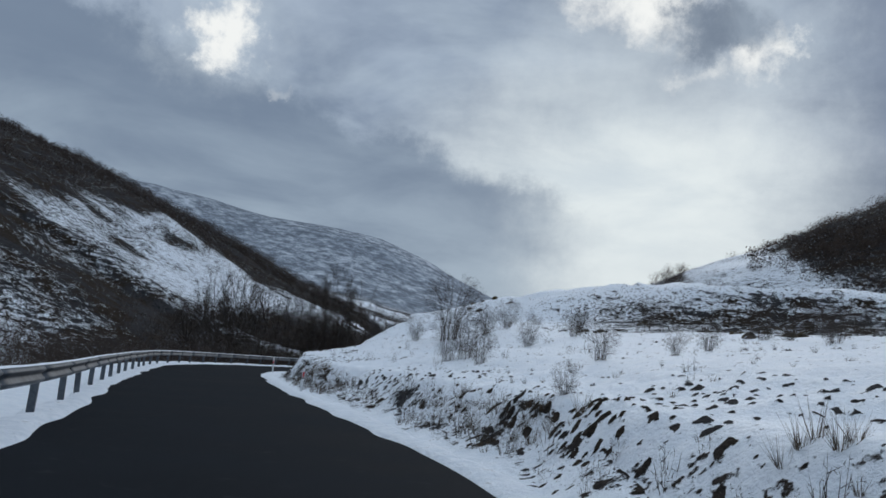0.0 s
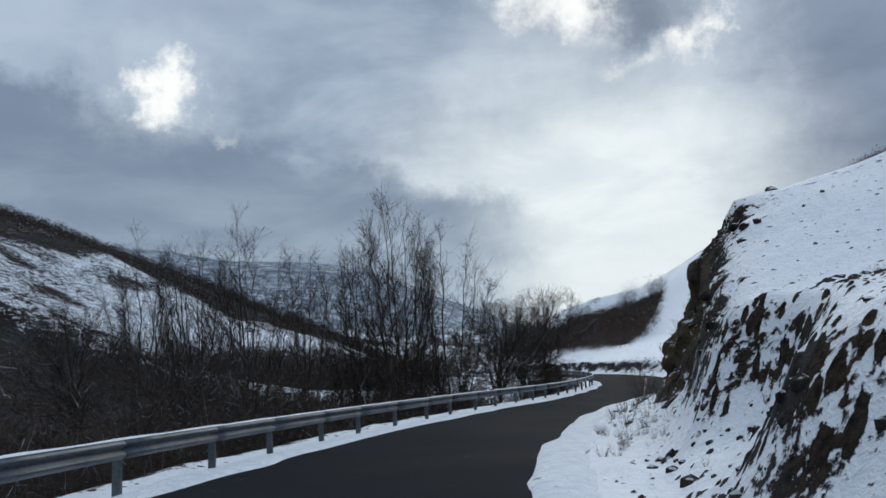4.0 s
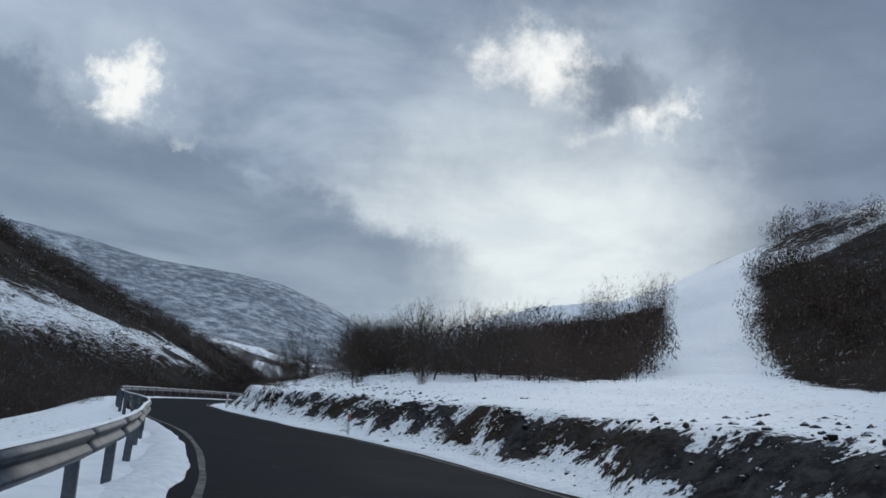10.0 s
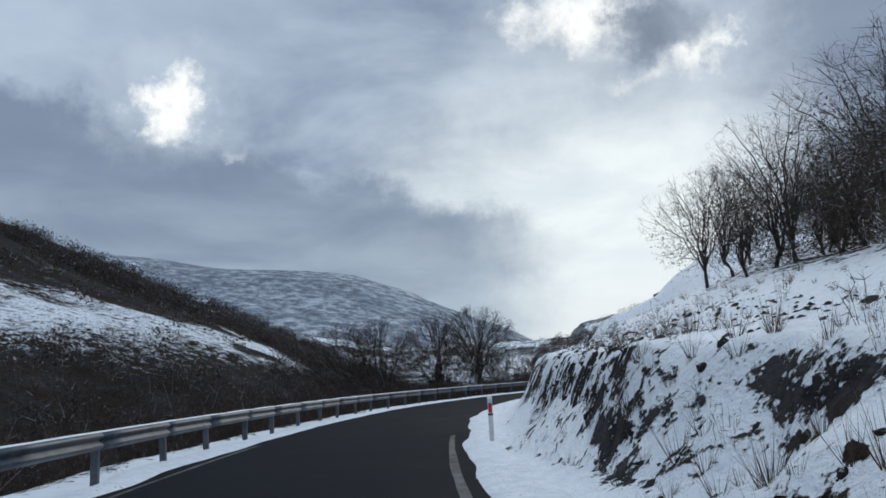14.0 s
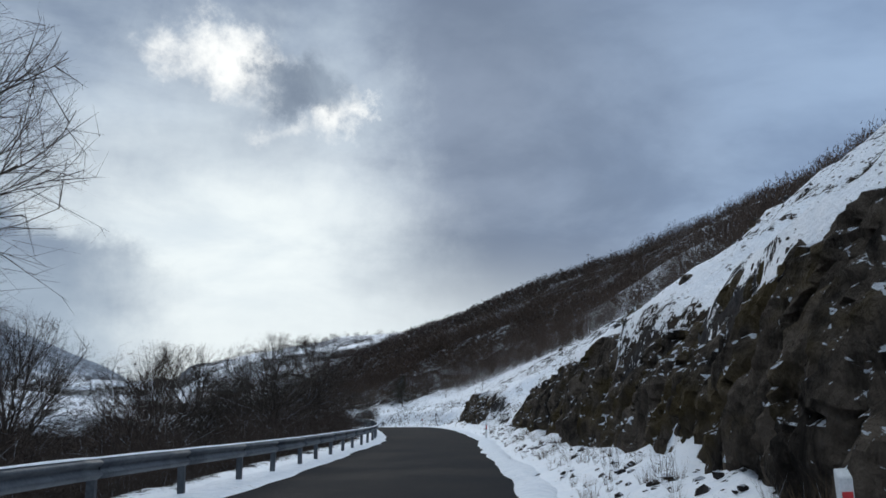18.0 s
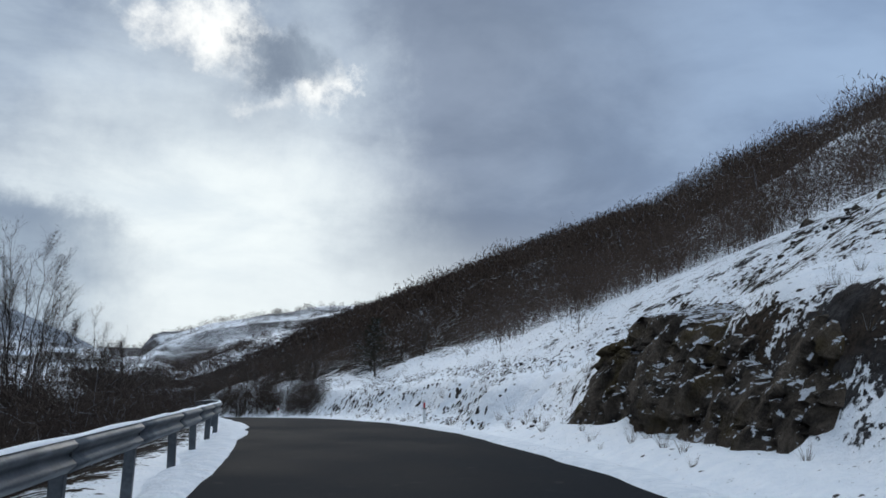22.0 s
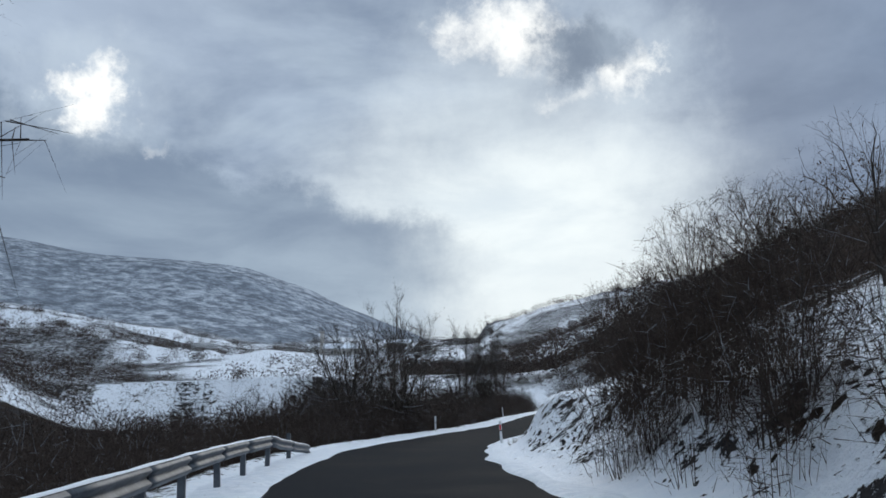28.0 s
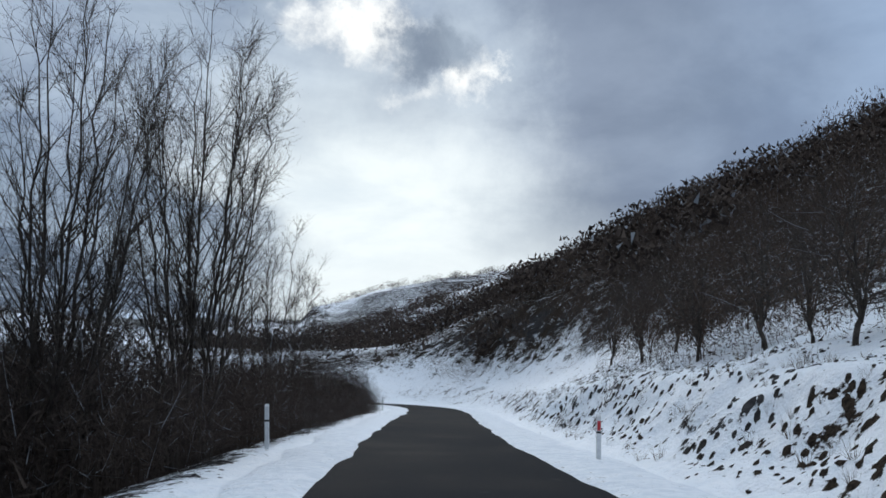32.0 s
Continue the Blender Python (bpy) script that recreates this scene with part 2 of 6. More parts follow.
def ground_material():
    """Thin snow over turf and rock: bare stone where it is steep, clods and tufts poking through, woods far off in a
    painted haze tint.
    """
    m, n, b = material("snowy_ground", 0.75, 0.25)
    geo = n.add("ShaderNodeNewGeometry")
    p = geo.outputs["Position"]
    sp = n.add("ShaderNodeSeparateXYZ")
    n.put(sp.inputs[0], geo.outputs["Normal"])
    nz = sp.outputs[2]
    big = n.noise(p, 0.035, 5.0, 0.6)
    mid = n.noise(n.vmath("MULTIPLY", p, (1.0, 1.0, 2.2)), 0.55, 6.0, 0.66, 0.25)
    fine = n.noise(p, 2.6, 6.0, 0.66)
    tuft = n.noise(p, 9.0, 5.0, 0.62)
    bare = n.add("ShaderNodeAttribute", attribute_name="bare").outputs["Fac"]
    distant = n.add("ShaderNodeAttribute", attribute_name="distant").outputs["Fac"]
    score = n.math("ADD", n.math("MULTIPLY", mid, 0.66), n.math("ADD", n.math("MULTIPLY", fine, 0.54), n.math("MULTIPLY", tuft, 0.33)))
    score = n.math("ADD", score, n.math("MULTIPLY", n.math("SUBTRACT", big, 0.5), 0.35))
    score = n.math("ADD", score, n.math("MULTIPLY", n.math("SUBTRACT", 0.85, nz), 0.30))
    score = n.math("ADD", score, n.math("SUBTRACT", bare, 0.725))
    mask = n.ramp(score, 0.665, 0.705)
    # clods the size of a fist to a head, in the thin parts
    cell = n.add("ShaderNodeTexVoronoi")
    n.put(cell.inputs["Vector"], n.vmath("ADD", p, n.vmath("MULTIPLY", n.noise(p, 6.0, 3.0, out=1), (0.16, 0.16, 0.16))))
    cell.inputs["Scale"].default_value = 3.4
    clod = n.math("SUBTRACT", n.math("ADD", n.math("MULTIPLY", n.math("SUBTRACT", bare, 0.5), 1.7), n.math("MULTIPLY", n.math("SUBTRACT", fine, 0.5), 0.9)), cell.outputs["Distance"])
    spots = n.ramp(clod, -0.10, -0.05)
    specks = n.ramp(n.math("ADD", n.noise(p, 13.0, 3.0, 0.6), n.math("MULTIPLY", n.math("SUBTRACT", bare, 0.5), 0.6)), 0.70, 0.73)
    near_mask = n.math("MAXIMUM", mask, n.math("MAXIMUM", spots, specks))
    # far off, the haze tint covers even open snow by more than a third
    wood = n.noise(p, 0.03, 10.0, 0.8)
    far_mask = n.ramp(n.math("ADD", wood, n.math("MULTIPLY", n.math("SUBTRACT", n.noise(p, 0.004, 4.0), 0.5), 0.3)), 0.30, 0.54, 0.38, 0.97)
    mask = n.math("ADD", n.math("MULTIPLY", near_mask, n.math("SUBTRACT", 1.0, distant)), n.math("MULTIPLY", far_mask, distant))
    snow = n.mix(n.ramp(fine, 0.3, 0.7), (0.77, 0.82, 0.89), (0.87, 0.90, 0.95))
    soil = n.mix(n.ramp(tuft, 0.35, 0.65), (0.015, 0.012, 0.010), (0.052, 0.039, 0.030))
    stone = n.mix(n.ramp(fine, 0.35, 0.65), (0.016, 0.016, 0.018), (0.062, 0.060, 0.062))
    dark = n.mix(n.ramp(n.noise(p, 0.21, 4.0), 0.42, 0.58), soil, stone)
    # aerial haze put into the colour: distant woods turn pale blue-grey
    hazed_wood = n.mix(n.ramp(wood, 0.45, 0.62), (0.22, 0.25, 0.29), (0.12, 0.135, 0.16))
    n.put(b.inputs["Base Color"], n.mix(mask, snow, n.mix(distant, dark, hazed_wood)))
    n.put(b.inputs["Roughness"], n.ramp(mask, 0.0, 1.0, 0.6, 0.95))
    n.put(b.inputs["Specular IOR Level"], n.ramp(mask, 0.0, 1.0, 0.25, 0.02))
    h = n.math("ADD", n.math("MULTIPLY", fine, 0.5), n.math("ADD", n.math("MULTIPLY", tuft, 0.3), n.math("MULTIPLY", near_mask, 0.25)))
    bump(n, b, n.math("MULTIPLY", h, n.math("SUBTRACT", 1.0, distant)), 0.9, 0.20)
    return m


def asphalt_material():
    m, n, b = material("damp_asphalt", 0.85, 0.025)
    p = where(n)
    grain, wear, dirt = n.noise(p, 120.0, 3.0), n.noise(p, 0.35, 5.0), n.noise(p, 3.0, 4.0)
    c = n.mix(n.ramp(wear, 0.3, 0.7), (0.0080, 0.0100, 0.0133), (0.0140, 0.0168, 0.0212))
    c = n.mix(n.math("MULTIPLY", n.ramp(grain, 0.5, 0.75), 0.22), c, (0.055, 0.058, 0.063))
    c = n.mix(n.math("MULTIPLY", n.ramp(dirt, 0.62, 0.78), 0.18), c, (0.12, 0.125, 0.13))
    n.put(b.inputs["Base Color"], c)
    n.put(b.inputs["Roughness"], n.ramp(wear, 0.3, 0.7, 0.78, 0.92))
    bump(n, b, grain, 0.35, 0.006)
    return m


SNOWY = ground_material()
ASPHALT = asphalt_material()
STEEL = speckled("weathered_galvanised_steel", (0.068, 0.078, 0.092), (0.125, 0.140, 0.158), 3.0, 0.55, 0.45, 0.15, 0.003, 0.35)
DARK_STEEL = speckled("dull_bolt_steel", (0.05, 0.055, 0.06), (0.11, 0.115, 0.12), 9.0, 0.55, 0.4, 0.1, 0.002, 0.6)
SNOW = speckled("clean_snow", (0.74, 0.79, 0.86), (0.84, 0.88, 0.93), 2.5, 0.65, 0.25, 0.6, 0.05)


def ploughed_snow():
    """Old snow along a road: lumpy, with grit and blades of turf showing."""
    m, n, b = material("ploughed_snow", 0.7, 0.2)
    p = where(n)
    lump, grit = n.noise(p, 3.2, 5.0, 0.62), n.noise(p, 16.0, 4.0, 0.62)
    c = n.mix(n.ramp(lump, 0.32, 0.68), (0.70, 0.75, 0.82), (0.86, 0.89, 0.94))
    dirt = n.math("MAXIMUM", n.ramp(n.math("ADD", n.math("MULTIPLY", lump, 0.6), n.math("MULTIPLY", grit, 0.4)), 0.60, 0.66), n.ramp(grit, 0.66, 0.72))
    n.put(b.inputs["Base Color"], n.mix(n.math("MULTIPLY", dirt, 0.8), c, (0.05, 0.042, 0.036)))
    bump(n, b, n.math("ADD", n.math("MULTIPLY", lump, 0.8), n.math("MULTIPLY", grit, 0.3)), 0.9, 0.16)
    return m


VERGE = ploughed_snow()
BARK = speckled("grey_brown_bark", (0.040, 0.033, 0.029), (0.105, 0.090, 0.078), 5.0, 0.9, 0.1, 0.5, 0.02, 0.0, True)
WHITE_PAINT = speckled("weathered_white_plastic", (0.60, 0.61, 0.62), (0.78, 0.79, 0.80), 6.0, 0.55, 0.35, 0.1, 0.002, 0.0, True)
RED = speckled("red_reflector", (0.50, 0.02, 0.03), (0.62, 0.05, 0.05), 30.0, 0.3, 0.5, 0.1, 0.001, 0.0, True)
BLACK = speckled("black_band", (0.02, 0.02, 0.02), (0.05, 0.05, 0.05), 20.0, 0.6, 0.3, 0.1, 0.001, 0.0, True)
PALE_LINE = speckled("worn_white_line_paint", (0.03, 0.031, 0.033), (0.13, 0.13, 0.13), 2.2, 0.8, 0.2, 0.2, 0.004)
PLASTER = speckled("faded_plaster", (0.40, 0.37, 0.34), (0.55, 0.52, 0.48), 0.8, 0.9, 0.1, 0.3, 0.02)
DARK_WOOD = speckled("dark_timber", (0.03, 0.025, 0.02), (0.08, 0.065, 0.05), 4.0, 0.85, 0.2, 0.4, 0.01)


def twig_material(name, a, b_, snow):
    """Bare twigs, each of its own brown, a few of them dusted with snow."""
    m, n, b = material(name, 0.9, 0.08)
    rnd = n.add("ShaderNodeNewGeometry").outputs["Random Per Island"]
    big = n.noise(where(n), 0.06, 3.0)
    c = n.mix(rnd, a, b_)
    c = n.mix(n.math("MULTIPLY", n.ramp(big, 0.4, 0.65), 0.5), c, (0.066, 0.048, 0.039))
    hit = n.math("GREATER_THAN", n.math("FRACT", n.math("MULTIPLY", rnd, 37.0)), 1.0 - snow)
    n.put(b.inputs["Base Color"], n.mix(hit, c, (0.34, 0.36, 0.39)))
    return m


TWIGS = twig_material("bare_brush_twigs", (0.042, 0.033, 0.030), (0.102, 0.078, 0.065), 0.025)
WOOD_TWIGS = twig_material("leafless_oak_twigs", (0.068, 0.051, 0.044), (0.135, 0.098, 0.077), 0.015)
CROWN = twig_material("thin_grey_twigs", (0.044, 0.037, 0.034), (0.115, 0.098, 0.086), 0.03)
STRAW = twig_material("dry_straw_grass", (0.055, 0.038, 0.026), (0.16, 0.115, 0.072), 0.05)
NEEDLES = twig_material("dark_pine_needles", (0.012, 0.024, 0.015), (0.032, 0.052, 0.030), 0.09)


def rock_material(name, a, b_, moss, thresh):
    """Dark fractured rock, with snow where a ledge faces up."""
    m, n, b = material(name, 0.9, 0.06)
    geo = n.add("ShaderNodeNewGeometry")
    p = geo.outputs["Position"]
    sp = n.add("ShaderNodeSeparateXYZ")
    n.put(sp.inputs[0], geo.outputs["Normal"])
    crack = n.noise(n.vmath("MULTIPLY", p, (1.0, 1.0, 0.35)), 1.3, 6.0, 0.66, 0.8)
    fine = n.noise(n.vmath("MULTIPLY", p, (1.0, 1.0, 0.5)), 9.0, 6.0, 0.66)
    c = n.mix(n.ramp(crack, 0.34, 0.66), a, b_)
    c = n.mix(n.math("MULTIPLY", n.ramp(n.noise(p, 0.5, 4.0), 0.48, 0.62), 0.7), c, moss)
    c = n.mix(n.math("MULTIPLY", n.ramp(fine, 0.55, 0.75), 0.5), c, (0.14, 0.125, 0.115))
    ledge = n.math("ADD", sp.outputs[2], n.math("MULTIPLY", n.math("SUBTRACT", fine, 0.5), 1.3))
    fleck = n.ramp(n.math("ADD", n.noise(p, 3.4, 4.0, 0.6, 0.5), n.math("MULTIPLY", sp.outputs[2], 0.22)), 0.735, 0.765)
    snowy = n.math("MAXIMUM", n.ramp(ledge, thresh, thresh + 0.10), fleck)
    n.put(b.inputs["Base Color"], n.mix(snowy, c, (0.74, 0.78, 0.85)))
    bump(n, b, n.math("ADD", n.math("MULTIPLY", crack, 0.8), n.math("MULTIPLY", fine, 0.8)), 1.0, 0.30)
    return m


CLIFF = rock_material("dark_fractured_rock", (0.022, 0.019, 0.017), (0.155, 0.126, 0.102), (0.095, 0.070, 0.030), 0.92)
CLOD = rock_material("small_dark_stones", (0.022, 0.020, 0.021), (0.085, 0.077, 0.074), (0.07, 0.055, 0.04), 0.86)

# ---- the lie of the land ----
ROAD = [(2.9, -27.8), (1.4, -13.9), (-0.1, 0.0), (-2.2, 14.1), (-5.3, 27.6), (-8.2, 41.3), (-10.5, 55.3), (-10.3, 69.5), (-7.2, 83.4), (-2.5, 96.0), 
        (3.7, 109.0), (9.4, 121.6), (14.1, 135.3), (16.2, 149.2), (16.5, 163.1), (14.7, 177.8), (11.3, 191.1), (8.2, 205.2), (6.1, 218.8), (6.4, 232.7), 
        (8.1, 247.2), (10.8, 260.8), (15.2, 274.5), (21.2, 286.9), (28.4, 298.5), (35.9, 311.1), (43.1, 322.8), (49.5, 335.2), (55.3, 348.3), (60.1, 361.4), 
        (64.0, 375.2), (67.2, 388.5), (69.5, 402.5), (70.0, 416.3), (70.4, 430.4), (71.2, 444.3), (73.7, 458.3), (78.7, 471.1), (84.7, 484.2), (89.8, 497.3), 
        (94.4, 510.6), (99.3, 523.7), (104.3, 536.7), (109.5, 549.7), (113.7, 562.9), (114.8, 576.8), (111.6, 590.7), (104.2, 602.3), (94.7, 611.6)]
HALF = 2.85
ROAD_Z_Y = (-40, 0, 40, 80, 120, 160, 200, 240, 280, 320, 360, 400, 440, 480, 520, 560, 600)
ROAD_Z = (0.66, 0.0, -0.86, -1.57, -1.88, -1.34, -1.01, -0.65, -0.39, 0.0, 0.95, 0.56, -0.72, -1.4, -1.76, -2.12, -2.3)


def spline(points, step):
    """Points at even steps along a smooth curve through the given ones."""
    p = np.array([points[0], *points, points[-1]], float)
    p[0], p[-1] = 2 * p[1] - p[2], 2 * p[-2] - p[-3]
    out = []
    for i in range(1, len(p) - 2):
        for u in np.linspace(0, 1, 24, endpoint=False):
            a, b, c, d = p[i - 1 : i + 3]
            out.append(0.5 * (2 * b + (c - a) * u + (2 * a - 5 * b + 4 * c - d) * u * u + (3 * b - a - 3 * c + d) * u**3))
    out = np.array(out)
    s = np.r_[0, np.cumsum(np.hypot(*np.diff(out, axis=0).T))]
    n = np.arange(0, s[-1], step)
    return np.stack([np.interp(n, s, out[:, 0]), np.interp(n, s, out[:, 1])], 1)


# the valley swings to the right beyond the second bend: straight valley coordinates and back
SWING = radians(5.5)
BEND_Y = np.arange(-1000, 5200, 0.5)
BEND_A = np.clip((BEND_Y - 200) / 50, 0, 1)
BEND_A = SWING * BEND_A * BEND_A * (3 - 2 * BEND_A)
BEND_S = np.cumsum(np.sin(BEND_A)) * 0.5
BEND_C = np.cumsum(np.cos(BEND_A)) * 0.5
BEND_S, BEND_C = BEND_S - np.interp(200, BEND_Y, BEND_S), 200 + BEND_C - np.interp(200, BEND_Y, BEND_C)


def bent(x, y):
    """The place of a point that is given in straight valley coordinates."""
    a = np.interp(y, BEND_Y, BEND_A)
    return 7 + np.interp(y, BEND_Y, BEND_S) + (x - 7) * np.cos(a), np.interp(y, BEND_Y, BEND_C) - (x - 7) * np.sin(a)


def straight(x, y):
    """Straight valley coordinates of places."""
    x, y = np.ravel(np.asarray(x, float)), np.ravel(np.asarray(y, float))
    v = y.copy()
    for _ in range(10):
        a = np.interp(v, BEND_Y, BEND_A)
        v = v + 0.7 * ((y - np.interp(v, BEND_Y, BEND_C)) * np.cos(a) + np.clip(x - 7 - np.interp(v, BEND_Y, BEND_S), -200, 4500) * np.sin(a))
    a = np.interp(v, BEND_Y, BEND_A)
    return 7 + (x - 7 - np.interp(v, BEND_Y, BEND_S)) * np.cos(a) - (y - np.interp(v, BEND_Y, BEND_C)) * np.sin(a), v


AXIS = spline(ROAD, 0.5)
AXIS_S = np.arange(len(AXIS)) * 0.5 - 28.0
AXIS_T = np.gradient(AXIS, axis=0)
AXIS_T /= np.linalg.norm(AXIS_T, axis=1)[:, None]
AXIS_N = np.stack([AXIS_T[:, 1], -AXIS_T[:, 0]], 1)
VALLEY_X, VALLEY_Y = straight(AXIS[:, 0], AXIS[:, 1])
AXIS_Z = np.interp(VALLEY_Y, ROAD_Z_Y, ROAD_Z)
kernel = np.ones(61) / 61
AXIS_Z = np.convolve(np.pad(AXIS_Z, 30, mode="edge"), kernel, "valid")


sort = np.argsort(VALLEY_Y[:1120])
ROAD_X, ROAD_Y = VALLEY_X[:1120][sort], VALLEY_Y[:1120][sort]


def on_road(x, y):
    """Distance along the road, distance to its right, and its height, for arrays of places."""
    x, y = np.ravel(x), np.ravel(y)
    near = np.empty(len(x), int)
    for i in range(0, len(x), 4000):
        dx = x[i : i + 4000, None] - AXIS[None, ::3, 0]
        dy = y[i : i + 4000, None] - AXIS[None, ::3, 1]
        near[i : i + 4000] = np.argmin(dx * dx + dy * dy, 1) * 3
    r = np.stack([x, y], 1) - AXIS[near]
    along = (r * AXIS_T[near]).sum(1)
    side = (r * AXIS_N[near]).sum(1)
    far = np.hypot(r[:, 0], r[:, 1])
    side = np.where(np.abs(along) > 1.5, np.where(side < 0, -far, far), side)
    return AXIS_S[near] + np.clip(along, -1, 1), side, AXIS_Z[near]


def place(s, d):
    """The place d metres to the right of the road's middle, s metres along it."""
    i = int(np.clip(round((s + 28.0) / 0.5), 0, len(AXIS) - 1))
    return AXIS[i, 0] + AXIS_N[i, 0] * d, AXIS[i, 1] + AXIS_N[i, 1] * d


def lattice(ix, iy, seed):
    h = (ix * 374761393 + iy * 668265263 + seed * 974634777) & 0xFFFFFFFF
    h = ((h ^ (h >> 13)) * 1274126177) & 0xFFFFFFFF
    return ((h ^ (h >> 16)) & 0xFFFF) / 65535.0


def value_noise(x, y, size, seed=0):
    x, y = np.asarray(x, float) / size, np.asarray(y, float) / size
    ix, iy = np.floor(x).astype(np.int64), np.floor(y).astype(np.int64)
    u, v = x - ix, y - iy
    u, v = u * u * (3 - 2 * u), v * v * (3 - 2 * v)
    a, b = lattice(ix, iy, seed), lattice(ix + 1, iy, seed)
    c, d = lattice(ix, iy + 1, seed), lattice(ix + 1, iy + 1, seed)
    return (a * (1 - u) + b * u) * (1 - v) + (c * (1 - u) + d * u) * v - 0.5


def fbm(x, y, size, seed=0, n=4):
    return sum(value_noise(x, y, size / 2**k, seed + 17 * k) * 0.55**k for k in range(n))


def smooth(v, lo, hi):
    t = np.clip((np.asarray(v, float) - lo) / (hi - lo), 0, 1)
    return t * t * (3 - 2 * t)


def soft_plus(v, w):
    return w * np.logaddexp(0, np.asarray(v, float) / w)


def table(s, *pairs):
    return np.interp(s, [p[0] for p in pairs], [p[1] for p in pairs])


def west_cover(x, y):
    """How thickly scrub covers the western hill: all along its upper part, in patches below."""
    x, y = straight(x, y)
    up = -(0.996 * x - 0.087 * y) - (0.087 * y - 0.996 * np.interp(y, ROAD_Y, ROAD_X))
    n = fbm(x * 0.6 + y * 0.2, y, 55.0, 91) + 0.7 * fbm(x, y, 17.0, 92)
    high = np.interp(y, (120, 260), (62, 104))
    top = smooth(up + n * 70, high, high + 25)
    low = smooth(fbm(x, y, 26.0, 93), 0.06, 0.22) * (1 - smooth(up, 60, 90))
    return np.clip(top + np.interp(y, (150, 280), (0.95, 0.45)) * low, 0, 1) * smooth(up, 30, 44)


def land(x, y):
    """Height of the ground, and how bare of snow it lies, for arrays of places."""
    x, y = np.ravel(np.asarray(x, float)), np.ravel(np.asarray(y, float))
    true_x, true_y = x, y
    s, d, zr = on_road(x, y)
    x, y = straight(x, y)
    D = 0.9925 * x - 0.122 * y
    road_x = np.interp(y, ROAD_Y, ROAD_X)
    road_D = 0.9925 * road_x - 0.122 * y
    # right of the road: cut bank, then the hill
    r = np.maximum(d - HALF - table(s, (0, 1.0), (70, 1.3), (84, 2.9), (100, 3.7), (110, 4.2), (122, 4.6), (136, 4.6), (144, 2.0), (150, 1.6), (200, 1.5), (212, 1.0), (250, 1.0), (266, 1.4), (276, 3.2), (350, 3.2), (355, 2.5), (358, 2.9), (374, 2.8), (380, 1.4), (478, 0.9)), 0)
    r = np.maximum(r + fbm(x, y, 4.0, 5, 3) * 1.2 * smooth(r, 0, 1.5), 0)
    cut_h = table(s, (-30, 1.0), (44, 1.0), (68, 1.7), (78, 2.4), (84, 3.8), (91, 5.6), (104, 5.5), (118, 5.4), (122, 5.0), (126, 4.2), (130, 2.9), (134, 2.0), (140, 1.2), (158, 1.3), (215, 1.5), (232, 1.5), (257, 1.8), (272, 2.2), (279, 3.0),
                  (300, 3.4), (316, 3.7), (328, 3.2), (346, 2.7), (353, 1.6), (357, 1.6), (360, 2.5), (369, 2.3), (374, 1.6), (410, 1.8), (478, 1.6), (540, 1.6), (610, 1.2))
    cut_w = table(s, (-30, 1.6), (74, 2.0), (86, 2.0), (117, 2.0), (134, 1.8), (232, 1.6), (275, 1.5), (344, 1.5), (352, 2.2), (365, 1.6), (374, 1.6), (379, 2.8), (478, 2.4), (610, 2.4))
    cut = cut_h * smooth(r / cut_w, 0, 1)
    m = table(s, (-30, 0.20), (30, 0.22), (60, 0.30), (104, 0.36), (146, 0.16), (172, 0.13), (223, 0.20), (257, 0.36), (280, 0.62), (291, 0.82), (316, 0.86), (336, 0.70), (365, 0.52), (400, 0.38), (610, 0.40))
    grow = np.maximum(soft_plus(r - cut_w, 1.5) - soft_plus(-cut_w, 1.5), 0)
    apron = table(s, (78, 0), (86, 0.55), (128, 0.6), (136, 0), (272, 0), (278, 0.4), (350, 0.4), (354, 0.1), (358, 0.4), (373, 0.4), (378, 0))
    cut = cut + apron * smooth(d, HALF + 1.0, HALF + table(s, (86, 2.6), (110, 3.6), (128, 4.4), (275, 2.6), (373, 2.0)))
    tongue = np.maximum(fbm(s * 1.0, d * 0.4, 1.7, 47, 2), 0) * 0.9 * smooth(apron, 0.2, 0.4) * smooth(d, HALF + 1.6, HALF + 3.0)
    near_hill = cut + tongue + m * 17 * np.tanh(grow / 17) + fbm(x, y, 9.0, 3) * 0.7 * smooth(r, 1.5, 8)
    # the great hill to the east, an even slope along the valley
    steep = table(y, (-50, 0.30), (95, 0.28), (150, 0.31), (220, 0.41), (290, 0.56), (340, 0.60), (390, 0.55), (430, 0.52), (800, 0.5))
    foot = road_D + table(y, (-50, 24), (60, 24), (120, 27), (190, 30), (240, 22), (290, 8), (340, 4), (390, 9), (600, 9), (900, 40))
    east = steep * soft_plus(D - foot, 5.0) + fbm(x, y, 60.0, 9) * 5.0 * smooth(D, foot + 5, foot + 45)
    right = np.maximum(near_hill, east) + 0.8 * np.exp(-((near_hill - east) ** 2) / 4.0)
    right = near_hill + (right - near_hill) * smooth(r, 3, 12)
    right = 130 * np.tanh(right / 130)
    # left of the road: a bank down to the brushy valley floor, then the western hill
    q = np.maximum(-d - HALF - 1.4, 0)
    drop = table(s, (-30, 2.2), (70, 3.2), (138, 3.5), (163, 0.6), (193, 0.8), (223, 3.0), (478, 3.4), (610, 3.0))
    floor = -drop * smooth(q, 0, 7) - 0.02 * np.minimum(q, 60) + fbm(x, y, 14.0, 21) * 1.0 * smooth(q, 2, 10)
    Dw = -(0.996 * x - 0.087 * y)
    foot_w = 0.087 * y - 0.996 * road_x + table(y, (-50, 30), (95, 32), (260, 42), (500, 60), (800, 110))
